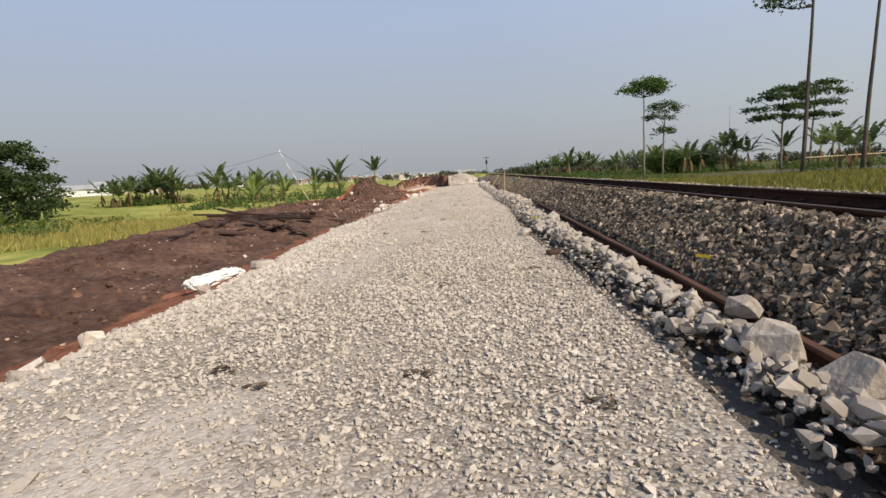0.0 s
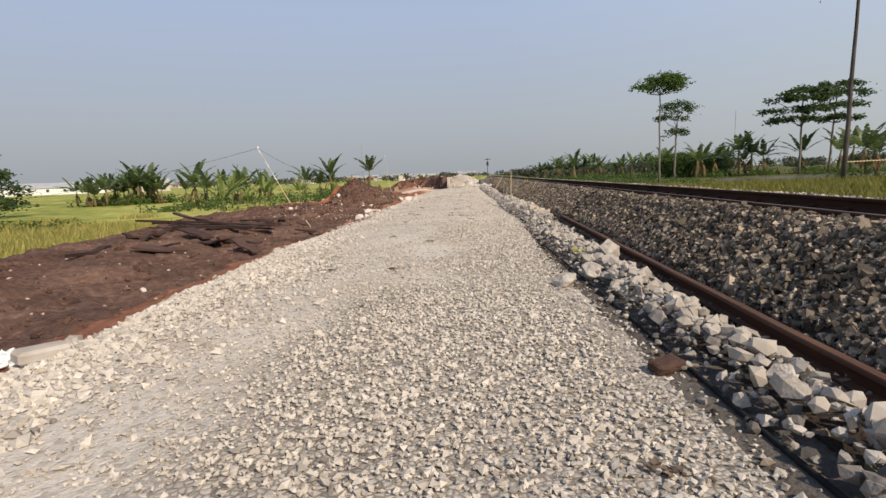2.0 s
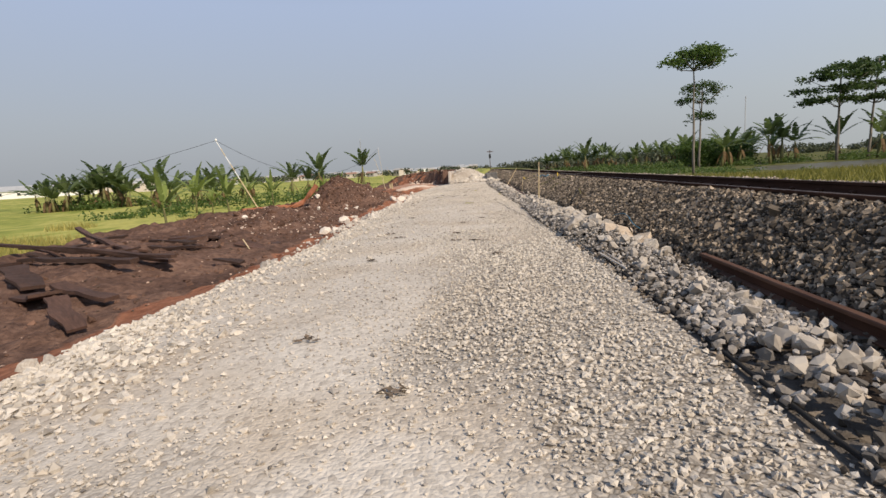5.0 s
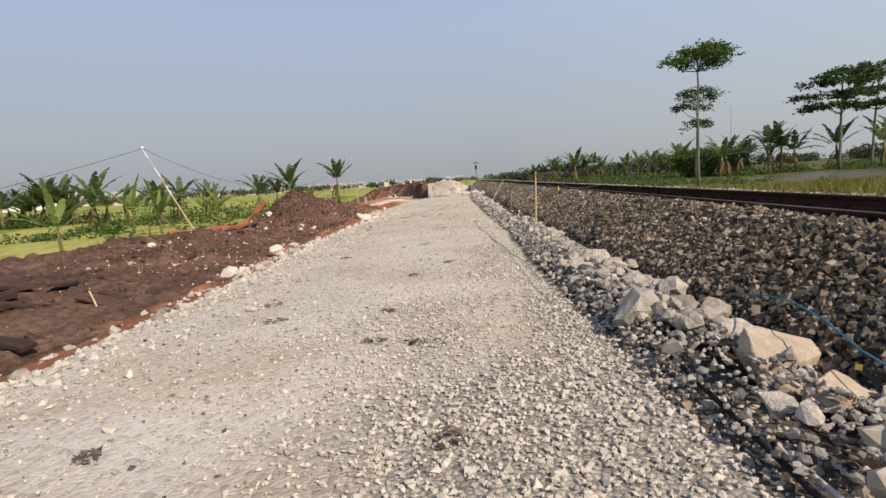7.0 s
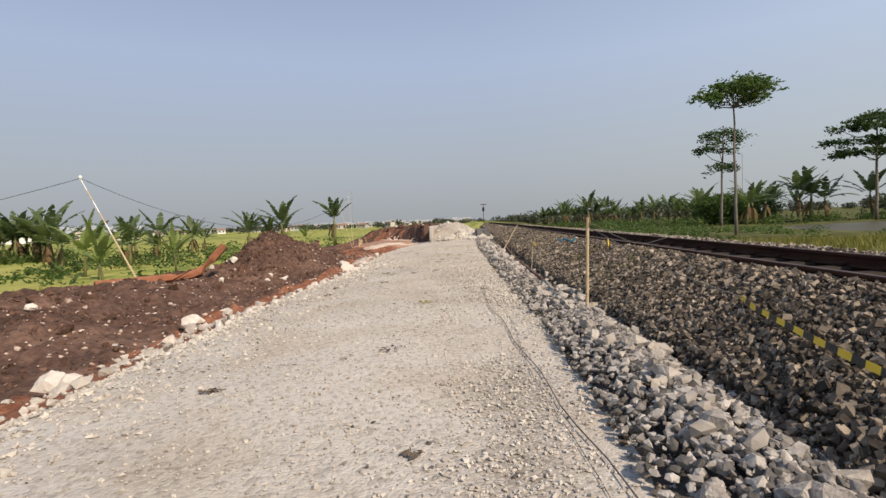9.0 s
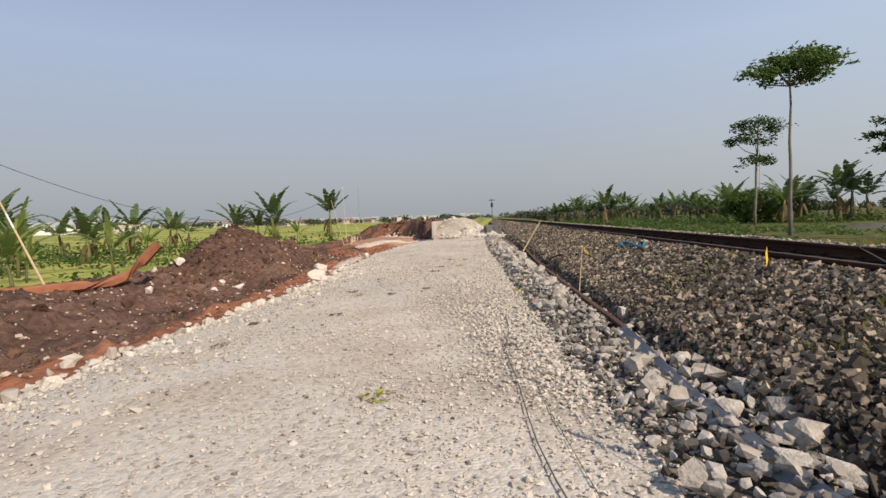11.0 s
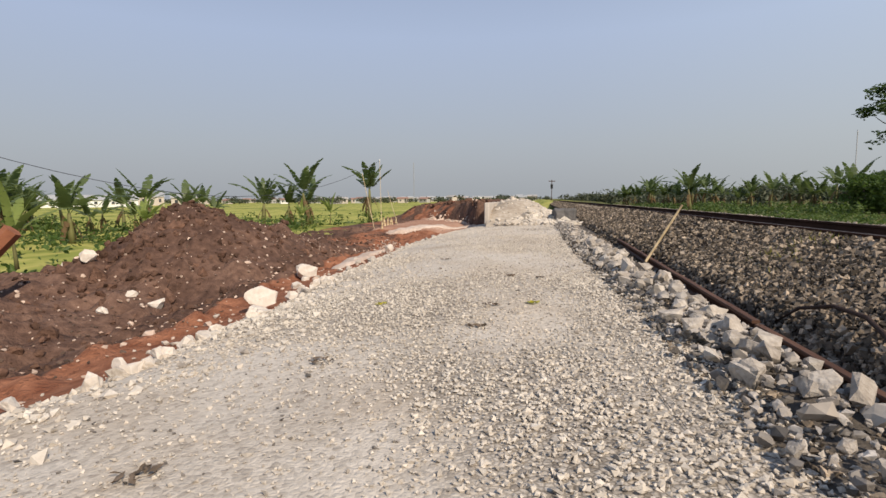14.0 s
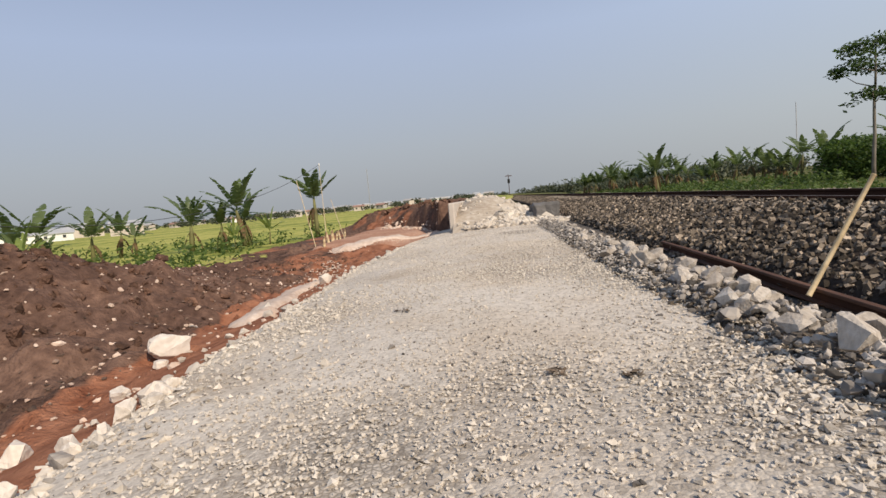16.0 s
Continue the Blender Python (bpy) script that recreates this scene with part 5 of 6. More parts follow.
tape([(2.42, 4.75, 0.36), (2.5, 4.62, 0.36), (2.47, 4.5, 0.26), (2.4, 4.42, 0.2)], "short end of hazard tape on the ballast", 0.028)
bm = bmesh.new()
tube(bm, [(2.6, 5.2, 0.38), (2.64, 4.8, 0.385), (2.66, 4.3, 0.40), (2.67, 3.7, 0.42), (2.74, 2.9, 0.44)], [0.008] * 5, 7)
tagged(new("rope", mesh_bm("rope", bm, M_BLUE, True)), "thin blue rope lying over the ballast", "rope")
for x0, y0, x1, y1 in ((1.56, 17.75, 1.6, 16.7), (1.5, 17.3, 1.56, 16.4)):
    stick("split_bamboo", (x0, y0, 0.09), (x1, y1, 0.08), 0.011, M_CONCRETE, "pale dry split bamboo lying on the road edge", "bamboo strip", "bamboo strips")
bm = bmesh.new()
wy = np.arange(21.6, 32.0, 0.4)
wx = np.interp(wy, [21.6, 23.25, 23.9, 25.7, 28.7, 30.1, 32], [1.2, 1.11, 1.03, 0.89, 0.63, 0.62, 0.7]) + 0.02 * np.sin(wy * 3.1)
tube(bm, [(float(a), float(b), float(road_z(np.array(a), np.array(b))) + 0.022) for a, b in zip(wx, wy)], [0.0045] * len(wy), 6)
tagged(new("ground_wire", mesh_bm("ground_wire", bm, M_DARKCONC, True)), "thin grey wire lying along the gravel road", "wire")
# rusty curved strip half-buried in the ballast foot, and a broken brick on the road edge
bm = bmesh.new()
tube(bm, [(1.80, 37.05, 0.16), (1.95, 37.0, 0.29), (2.07, 36.75, 0.36), (2.08, 36.35, 0.36), (2.0, 36.0, 0.32), (1.9, 35.75, 0.25), (1.86, 35.6, 0.17)], [0.009, 0.014, 0.017, 0.018, 0.018, 0.015, 0.01], 7)
tagged(new("curved_strip", mesh_bm("curved_strip", bm, M_BEAM, True)), "dark rusty curved strip half-buried in the ballast foot", "steel strip")
bm = box(bmesh.new(), -0.11, -0.055, -0.03, 0.09, 0.055, 0.035, 0.012)
bmesh.ops.subdivide_edges(bm, edges=bm.edges[:], cuts=2, use_grid_fill=True)
for v in bm.verts:
    v.co += Vector((noise.noise(v.co * 14), noise.noise(v.co * 14 + Vector((5, 0, 0))), noise.noise(v.co * 14 + Vector((0, 5, 0))))) * 0.016
brick = tagged(new("broken_brick", mesh_bm("broken_brick", bm, M_BEAM)), "dark red-brown broken brick on the road edge", "brick")
brick.matrix_world = pose(1.53, 7.25, 0.05, 8, -6, 25)
# grey steel strip lying on the rubble at the end of a loose rail
bm = bmesh.new()
for i in range(12):
    f = i / 11
    y = 30.4 - 3.6 * f
    x = 1.70 - 0.09 * math.sin(min(f * 2.4, 3.14)) + 0.03 * f
    w, tilt = 0.056, radians(38 + 10 * math.sin(f * 5))
    s = Vector((math.cos(tilt), 0, math.sin(tilt))) * w
    nrm = Vector((-math.sin(tilt), 0, math.cos(tilt))) * 0.008
    c = Vector((x, y, 0.115 + 0.012 * math.sin(f * 9)))
    ring = [bm.verts.new(q) for q in (c - s - nrm, c + s - nrm, c + s + nrm, c - s + nrm)]
    if i:
        for k in range(4):
            bm.faces.new((last[k], last[(k + 1) % 4], ring[(k + 1) % 4], ring[k]))
    else:
        bm.faces.new(ring[::-1])
    last = ring
bm.faces.new(last)
bmesh.ops.recalc_face_normals(bm, faces=bm.faces[:])
tagged(new("steel_strip", mesh_bm("steel_strip", bm, M_GREYSTEEL)), "grey bent steel strip lying on white rubble", "steel strip")
# rust-red bent beam lying behind the bank, one end in the air
bm = bmesh.new()
pts = [Vector(p) for p in ((-12.0, 37.2, -0.42), (-11.2, 38.1, -0.38), (-10.4, 38.9, -0.36), (-9.95, 39.35, -0.33), (-9.7, 39.55, -0.22), (-9.3, 39.78, 0.2), (-8.9, 40.0, 0.70))]
for p in pts[:5]:
    p.z = max(p.z, float(bank_z(np.array(p.x), np.array(p.y))) + 0.10)
tube(bm, pts, [0.15, 0.15, 0.15, 0.15, 0.155, 0.15, 0.145], 6)
tagged(new("bent_beam", mesh_bm("bent_beam", bm, M_RUST)), "rust-red bent steel beam lying on the soil bank", "beam")
# an emptied cement sack and a flat block on the road edge
bm = bmesh.new()
bmesh.ops.create_icosphere(bm, subdivisions=5, radius=1)
for v in bm.verts:
    c = v.co.copy()
    v.co = Vector((0.36 * math.copysign(abs(c.x) ** 0.6, c.x), 0.15 * math.copysign(abs(c.y) ** 0.7, c.y), 0.07 * c.z + 0.045 * abs(noise.noise(c * 2.6)) + 0.03 * abs(noise.noise(c * 6)) + 0.012 * noise.noise(c * 14)))
    v.co.y += 0.05 * math.sin(c.x * 3) + 0.05 * noise.noise(c * 3.3 + Vector((4, 0, 0)))
    v.co.x += 0.04 * noise.noise(c * 4.1 + Vector((0, 7, 0)))
sack = tagged(new("cement_sack", mesh_bm("cement_sack", bm, M_WHITE, True)), "crumpled white sack lying on the road edge", "sack")
sack.matrix_world = pose(-3.72, 8.05, float(bank_z(np.array(-3.72), np.array(8.05))) + 0.06, 3, -4, 48) @ Matrix.Scale(1.35, 4)
bm = box(bmesh.new(), -0.18, -0.09, -0.05, 0.18, 0.09, 0.06, 0.025)
fb = tagged(new("stone_block", mesh_bm("stone_block", bm, M_ROCK)), "flat pale stone block on the road edge", "stone")
fb.matrix_world = pose(-2.9, 8.0, -0.09, 4, 3, 62)
# clumps of dead leaves and dung on the road
M_DEBRIS = surface("dark_litter", [(0.3, (0.06, 0.048, 0.037)), (0.7, (0.17, 0.135, 0.105))], 20, 3, 0.95, 0, 0.3, 60, ("island", [(0, (0.5, 0.5, 0.5)), (1, (1.6, 1.5, 1.4))]))
M_YLEAF = leafy("fallen_yellow_leaf", (0.3, 0.3, 0.03), (0.5, 0.46, 0.06), (0.4, 0.4, 0.05))
for x, y, r, kind in ((0.14, 2.95, 0.1, 0), (-1.11, 3.09, 0.1, 0), (0.14, 5.4, 0.14, 0), (1.1, 2.5, 0.1, 0), (-0.81, 2.8, 0.06, 0), (1.17, 6.2, 0.08, 0), (-1.53, 11, 0.13, 0), (-0.63, 10.83, 0.06, 0), (0.29, 18.03, 0.13, 0), (-1.41, 18.05, 0.08, 0), (-0.02, 19.55, 0.08, 0), (-0.33, 19.62, 0.08, 0), (-0.38, 25.77, 0.14, 0), (-1.4, 20.45, 0.12, 0), (-0.36, 20.51, 0.08, 0), (-1.72, 21.23, 0.12, 0), (-0.27, 22.35, 0.09, 0), (-1.69, 24.59, 0.08, 0), (-0.3, 28.75, 0.15, 1), (-2.41, 30.69, 0.13, 0), (0.64, 30.14, 0.07, 0), (-1.51, 32, 0.08, 0), (-1.62, 33.8, 0.11, 1), (-2.58, 31.94, 0.07, 0), (0.97, 33.8, 0.12, 1), (-1.85, 34.35, 0.1, 0), (-0.56, 34.19, 0.08, 0), (-1.05, 33.66, 0.06, 0), (-1.67, 36.03, 0.1, 0), (-1.9, 38.26, 0.1, 1), (-0.6, 38.08, 0.1, 0), (-0.66, 37.17, 0.08, 0), (-0.15, 38.25, 0.07, 1), (-0.51, 40.41, 0.09, 0), (-0.07, 40.3, 0.06, 0), (-1.96, 42.93, 0.13, 0), (-0.4, 13.6, 0.08, 0), (-1.2, 14.6, 0.1, 0), (0.1, 23.3, 0.06, 0)):
    n = 16
    r *= 0.8
    a, q = rng.uniform(0, 6.28, n), r * np.sqrt(rng.uniform(0, 1, n))
    px, py = x + q * np.cos(a) * 1.3, y + q * np.sin(a)
    me = cards("litter", np.stack([px, py, road_z(px, py) + 0.022], -1), rng.uniform(0.05, 0.1, n), M_YLEAF if kind else M_DEBRIS, 0.35)
    tagged(new("leaf_litter", me), "fallen yellow-green leaves on the gravel" if kind else "small clump of dark dead leaves on the gravel", "litter", "leaf litter on the road")

a = rng.uniform(0, 6.28, 12)
q = 0.1 * np.sqrt(rng.uniform(0, 1, 12))
me = cards("litter", np.stack([1.62 + q * np.cos(a), 10.45 + q * np.sin(a), 0.24 + 0.04 * rng.uniform(0, 1, 12)], -1), rng.uniform(0.06, 0.11, 12), M_YLEAF, 0.5)
tagged(new("leaf_litter", me), "fallen yellow-green leaves on white rubble", "litter", "leaf litter on the road")

# ---- plants ----


def banana_leaf(k, material, slim=1.0):
    """An arched blade with a folded midrib and torn edges."""
    r = random.Random(k)
    bm = bmesh.new()
    n, length, droop, w0 = 12, r.uniform(1.9, 2.5) * (0.4 + 0.6 * slim), r.uniform(0.25, 0.85), r.uniform(0.23, 0.32) * slim
    p, ang = Vector((0, 0, 0)), radians(r.uniform(62, 80))
    spine = []
    for i in range(n + 1):
        spine.append(p.copy())
        p = p + Vector((math.cos(ang), 0, math.sin(ang))) * length / n
        ang -= droop / n * (0.6 + 1.6 * i / n)
    mids = [bm.verts.new(q) for q in spine]
    for i in range(n):
        f0, f1 = i / n, (i + 1) / n
        for side in (1, -1):
            if f0 < 0.12:
                ws = (0.018, 0.018)
            else:
                w = w0 * math.sin(math.pi * min(1, f0 * 0.9 + 0.1)) ** 0.55
                w *= r.uniform(0.72, 1.0)
                ws = (w, max(0.03, w0 * math.sin(math.pi * min(1, f1 * 0.9 + 0.1)) ** 0.55) * r.uniform(0.7, 1.0))
            tear = 0.0 if r.random() < 0.6 else r.uniform(0.1, 0.4)
            sag = r.uniform(0.15, 0.6)
            back = (spine[i + 1] - spine[i]) * 0.55
            a = bm.verts.new(spine[i] + back + (spine[i + 1] - spine[i]) * tear * 0.5 + Vector((0, side * ws[0], -sag * ws[0])))
            b = bm.verts.new(spine[i + 1] + back - (spine[i + 1] - spine[i]) * tear * 0.5 + Vector((0, side * ws[1], -sag * ws[1])))
            q = (mids[i], mids[i + 1], b, a)
            bm.faces.new(q if side < 0 else q[::-1])
    return mesh_bm("leaf", bm, material, True)


LEAVES = [banana_leaf(k, M_BANANA) for k in range(6)]
DEAD = [banana_leaf(60 + k, M_DEADLEAF) for k in range(2)]
LEAVES_Y = [banana_leaf(20 + k, M_BANANA_Y, 0.62) for k in range(3)]


def banana_plant(k, stem_h, count, spread, young=False):
    r = random.Random(200 + k)
    root = new("banana_plant")
    tagged(root, "young pale-green banana plant with upright leaves" if young else "banana plant with arching torn leaves", "banana plant")
    lean = Vector((r.uniform(-0.12, 0.12), r.uniform(-0.12, 0.12), 1)) * stem_h
    part("stem", tube(bmesh.new(), [Vector((0, 0, -0.1)), lean * 0.35, lean * 0.7, lean], [0.14, 0.125, 0.10, 0.06] if not young else [0.07, 0.06, 0.05, 0.03], 9), M_PSEUDO, root, smooth=True)
    for i in range(count):
        lf = part("leaf", r.choice(LEAVES_Y if young else LEAVES), None, root)
        up = r.uniform(-30, 10) if i > 2 else r.uniform(2, 16)
        lf.matrix_basis = Matrix.Translation(lean * r.uniform(0.93, 1.0)) @ pose(0, 0, 0, 0, -up - spread, i * 137.5 + r.uniform(-20, 20)) @ Matrix.Scale(r.uniform(0.8, 1.12), 4)
    for i in range(0 if young else 3):
        lf = part("dead_leaf", r.choice(DEAD), None, root, "brown withered hanging leaf")
        lf.matrix_basis = Matrix.Translation(lean * r.uniform(0.8, 0.92)) @ pose(0, 0, 0, 0, r.uniform(105, 135), i * 120 + r.uniform(-40, 40)) @ Matrix.Diagonal((0.6, 0.5, 0.6, 1))
    return root


PLANTS = [banana_plant(0, 1.7, 9, -6), banana_plant(1, 2.1, 9, -12), banana_plant(2, 1.2, 9, -2), banana_plant(3, 1.6, 10, -16), banana_plant(4, 1.0, 9, -12, True)]
used = set()


def plant(kind, x, y, z, scale=1.0, turn=0.0, group="banana plants"):
    m = pose(x, y, z, 0, 0, turn)
    scale *= 0.62 if kind == 4 else 1.25
    if kind not in used:
        used.add(kind)
        ob = PLANTS[kind]
        ob.matrix_basis = m @ Matrix.Scale(scale, 4)
    else:
        src = PLANTS[kind]
        ob = copy_thing(src, m)
        ob.scale = (scale,) * 3
    tagged(ob, group=group)


# single plants beside the spoil bank
for kind, x, y, z, s in ((1, -13.9, 75.0, -0.6, 1.02), (0, -18.3, 72.5, -0.6, 1.1), (3, -18.9, 74.5, -0.7, 0.9), (2, -21.6, 71.5, -0.6, 1.05), (2, -20.2, 73.0, -0.6, 0.9), (3, -26.2, 64.0, -0.7, 0.95), (4, -15.6, 70.5, -0.6, 1.3), (4, -17.0, 68.6, -0.6, 1.1), (4, -14.1, 34.0, -0.75, 1.5), (4, -14.6, 41.2, -0.8, 1.6), (4, -19.8, 47.0, -0.8, 1.9), (2, -22.4, 54.6, -0.8, 0.95), (4, -17.6, 45.0, -0.8, 1.1), (4, -24.2, 26.0, -0.9, 0.85), (4, -19.0, 22.5, -0.9, 0.7), (4, -20.8, 57.5, -0.8, 1.5), (0, -25.2, 51.5, -0.85, 0.95), (3, -23.6, 50.0, -0.85, 0.8), (4, -12.8, 43.4, -0.4, 1.2)):
    plant(kind, x, y, z, s, rnd.uniform(0, 360))
# the dense clump in the paddy
for k in range(24):
    a = rnd.uniform(0, 6.28)
    plant(rnd.choice((0, 2, 3, 2)), -41.3 + 5.8 * math.cos(a) * rnd.random(), 65.0 + 5.0 * math.sin(a) * rnd.random(), -0.9, rnd.uniform(0.75, 1.1), rnd.uniform(0, 360), "banana clump in the paddy")
# the line behind the bank
for k in range(10):
    plant(rnd.choice((0, 2, 3)), rnd.uniform(-33, -24), rnd.uniform(56, 74), -0.9, rnd.uniform(0.55, 0.85), rnd.uniform(0, 360))
# the long row beyond the track
for k in range(46):
    f = k / 45
    plant(rnd.choice((0, 1, 2, 3)), 15.5 + 26 * (1 - f) ** 1.2 + rnd.uniform(-1.6, 1.6), 92 + 45 * f + rnd.uniform(-4, 4), -0.3, rnd.uniform(0.8, 1.15), rnd.uniform(0, 360), "banana row beyond the track")
for x, y, s in ((17.3, 98.5, 1.15), (33, 84, 1.2), (31, 82, 1.1), (35, 86, 1.25), (38, 84, 1.3), (40.5, 86, 1.4), (43, 87, 1.3), (49, 88, 1.4), (52, 85, 1.4), (55, 87, 1.4), (58, 86, 1.3), (46, 70.5, 1.35), (47.5, 71, 1.25), (50.5, 72, 1.3), (54, 71.5, 1.35), (57, 70, 1.35), (60, 69, 1.4), (29, 88, 1.1)):
    plant(rnd.choice((0, 1, 3)), x, y, -0.3, s, rnd.uniform(0, 360), "banana row beyond the track")


def crown_points(layers, count, r):
    """Leaf places in flat, ragged tiers: (height, radius, thickness, offset x, offset y)."""
    out = []
    for z, rad, th, ox, oy in layers:
        clumps = int(9 + rad * 5)
        for _ in range(clumps):
            a, q = r.uniform(0, 6.28), rad * math.sqrt(r.uniform(0.03, 1))
            cx, cy = ox + q * math.cos(a), oy + q * math.sin(a)
            cz = z - 0.55 * th * (q / rad) ** 2 + r.uniform(-0.3, 0.3) * th
            m = int(count / (clumps * len(layers)))
            s = r.uniform(0.25, 0.5)
            pts = rng.normal(0, 1, (m, 3)) * (s, s, 0.16) + (cx, cy, cz)
            out.append(pts)
    return np.concatenate(out)


def tree(name, x, y, z, trunk_h, r0, layers, count, leaf, material, label, seed, lean=(0, 0), limbs=8, bark=None):
    r = random.Random(seed)
    root = tagged(new(name), label, "tree")
    root.location = (x, y, z)
    n = 9
    pts = [Vector((lean[0] * (i / n) ** 1.4 + 0.025 * math.sin(i * 1.9 + seed), lean[1] * i / n + 0.025 * math.cos(i * 1.3), trunk_h * i / n - (0.2 if i == 0 else 0))) for i in range(n + 1)]
    part("trunk", tube(bmesh.new(), pts, [r0 * (1.15 - 0.75 * i / n) for i in range(n + 1)], 9), bark or M_BARK, root, smooth=True)
    for k in range(limbs):
        zl, rad, th, ox, oy = layers[k % len(layers)]
        a = k * 2.4 + r.uniform(-0.4, 0.4)
        st = min(max((zl - rad * 0.3) / trunk_h, 0.25), 0.97)
        p0 = pts[min(n, int(st * n))]
        p2 = Vector((ox + 0.85 * rad * math.cos(a), oy + 0.85 * rad * math.sin(a), zl - 0.1))
        p1 = p0.lerp(p2, 0.5) + Vector((0, 0, -0.12 * rad))
        part("limb", tube(bmesh.new(), [p0, p1, p2], [r0 * 0.45, r0 * 0.3, r0 * 0.12], 6), bark or M_BARK, root, smooth=True)
    if count:
        c = crown_points(layers, count, r)
        part("crown", cards("crown", c, rng.uniform(0.6, 1.3, len(c)) * leaf, material, 0.75), None, root)
    return root


tree("umbrella_tree", 17.56, 56.2, -0.3, 9.2, 0.10, [(9.75, 1.5, 0.55, 0.15, 0), (9.25, 2.35, 0.75, 0.0, 0.2)], 2600, 0.33, M_LEAF_L, "tall slender tree with a flat umbrella crown", 1, (-0.1, 0))
tree("umbrella_tree", 27.4, 80.0, -0.4, 10.3, 0.13, [(10.2, 1.6, 0.9, 0, 0), (9.6, 2.6, 0.9, 0.3, 0), (8.6, 2.3, 0.9, -0.4, 0.2), (6.6, 1.3, 0.9, 0.2, 0.2)], 1900, 0.38, M_LEAF, "slender tree with an open tiered crown", 2, (0.3, 0))
tree("umbrella_tree", 45.0, 82.0, -0.2, 11.6, 0.16, [(11.3, 2.6, 0.9, 0, 0), (10.3, 3.8, 0.7, -0.4, 0), (8.9, 4.2, 0.7, -0.8, 0.2), (7.6, 3.2, 0.6, -1.2, 0.2)], 3600, 0.5, M_LEAF, "slender tree with a dark tiered crown", 3)
tree("umbrella_tree", 50.5, 84.5, -0.2, 12.4, 0.16, [(12.3, 2.8, 0.9, 0.3, 0), (11.0, 4.0, 0.8, 0.4, 0), (9.4, 3.8, 0.7, 0.5, 0), (7.8, 2.6, 0.6, 0.9, 0)], 3400, 0.5, M_LEAF, "slender tree with a dark tiered crown", 4, (0.6, 0))
tree("bare_tall_tree", 24.34, 41.0, -0.2, 17.8, 0.14, [(12.6, 1.7, 0.5, -2.0, 0.2), (14.8, 2.2, 0.6, 0.4, 0), (17.2, 2.4, 0.7, 0, 0)], 900, 0.36, M_LEAF, "tall bare-trunked tree with sparse high twigs", 5, (0.35, 0), 9, M_DARKBARK)
tree("bare_tall_tree", 28.3, 40.7, -0.2, 18.4, 0.14, [(15.4, 2.0, 0.6, 0.3, 0), (17.8, 2.4, 0.7, 0.4, 0)], 500, 0.36, M_LEAF, "tall bare-trunked tree with sparse high twigs", 6, (0.9, 0), 6, M_DARKBARK)
stick("fence_rail", (24.3, 41.0, 1.15), (35.0, 42.6, 1.3), 0.04, M_BAMBOO, "pale bamboo rail tied between trees", "rail")
# dense garden trees among the bananas
for k, (x, y, h, w) in enumerate(((31, 88, 3.4, 2.0), (34, 90, 3.2, 2.2), (28.5, 86, 3.0, 1.6), (37.5, 92, 3.3, 2.2))):
    tree("garden_tree", x, y, -0.3, h * 0.8, 0.12, [(h, w * 0.7, 0.9, 0, 0), (h * 0.8, w, 1.0, 0.2, 0), (h * 0.58, w, 1.0, 0, 0.2), (h * 0.36, w * 0.8, 0.9, 0, 0)], 2200, 0.42, M_LEAF_L, "bushy green garden tree among banana plants", 20 + k)
tree("bushy_tree", -29.0, 31.5, -0.9, 5.0, 0.18, [(5.3, 1.4, 1.2, 0.2, 0), (4.5, 2.2, 1.2, 0, 0), (3.6, 2.5, 1.2, 0.3, 0.2), (2.7, 2.4, 1.2, 0.2, 0), (1.8, 2.4, 1.0, 0.4, 0), (1.0, 2.2, 0.9, 0.3, 0)], 5600, 0.36, M_LEAF, "dense dark-leaved tree at the paddy edge", 8)
tree("bushy_tree", -36.5, 42.5, -0.9, 3.2, 0.1, [(3.5, 1.4, 1.2, 0, 0), (2.5, 2.3, 1.2, 0, 0), (1.4, 2.4, 1.0, 0.1, 0)], 2400, 0.36, M_LEAF, "dense dark-leaved shrub tree at the paddy edge", 9)


def shrubs(name, xs, ys, n, h, leaf, material, label, zfn):
    x, y = rng.uniform(*xs, n), rng.uniform(*ys, n)
    keep = fbm(x, y, 3.5, 31.0, 3) > -0.12
    x, y = x[keep], y[keep]
    m = 22
    c = np.repeat(np.stack([x, y, zfn(x, y)], -1), m, 0) + rng.normal(0, 1, (len(x) * m, 3)) * (0.35, 0.35, 0) + np.stack([np.zeros(len(x) * m)] * 2 + [rng.uniform(0, 1, len(x) * m) ** 1.3 * np.repeat(rng.uniform(0.4, 1.0, len(x)), m) * h], -1)
    tagged(new(name, cards(name, c, rng.uniform(0.6, 1.4, len(c)) * leaf, material, 0.8)), label, "shrubs", kind="stuff")


shrubs("undergrowth", (-31, -13.5), (56, 80), 270, 1.3, 0.3, M_SHRUB, "low green undergrowth below banana plants", ground_z)
shrubs("undergrowth", (-26, -14.2), (43, 56), 80, 0.8, 0.28, M_LEAF_L, "low green undergrowth behind the spoil bank", ground_z)
shrubs("undergrowth", (-29, -20), (23, 31), 130, 0.6, 0.26, M_SHRUB, "low green weeds at the paddy edge", ground_z)
shrubs("undergrowth", (-46, -36.5), (61, 69), 130, 1.3, 0.34, M_SHRUB, "dark undergrowth in the banana clump", ground_z)
shrubs("undergrowth", (16, 60), (80, 96), 520, 1.2, 0.36, M_SHRUB, "low green undergrowth beyond the pond", ground_z)
shrubs("undergrowth", (12, 30), (96, 140), 300, 0.9, 0.34, M_SHRUB, "low green undergrowth along the track", ground_z)
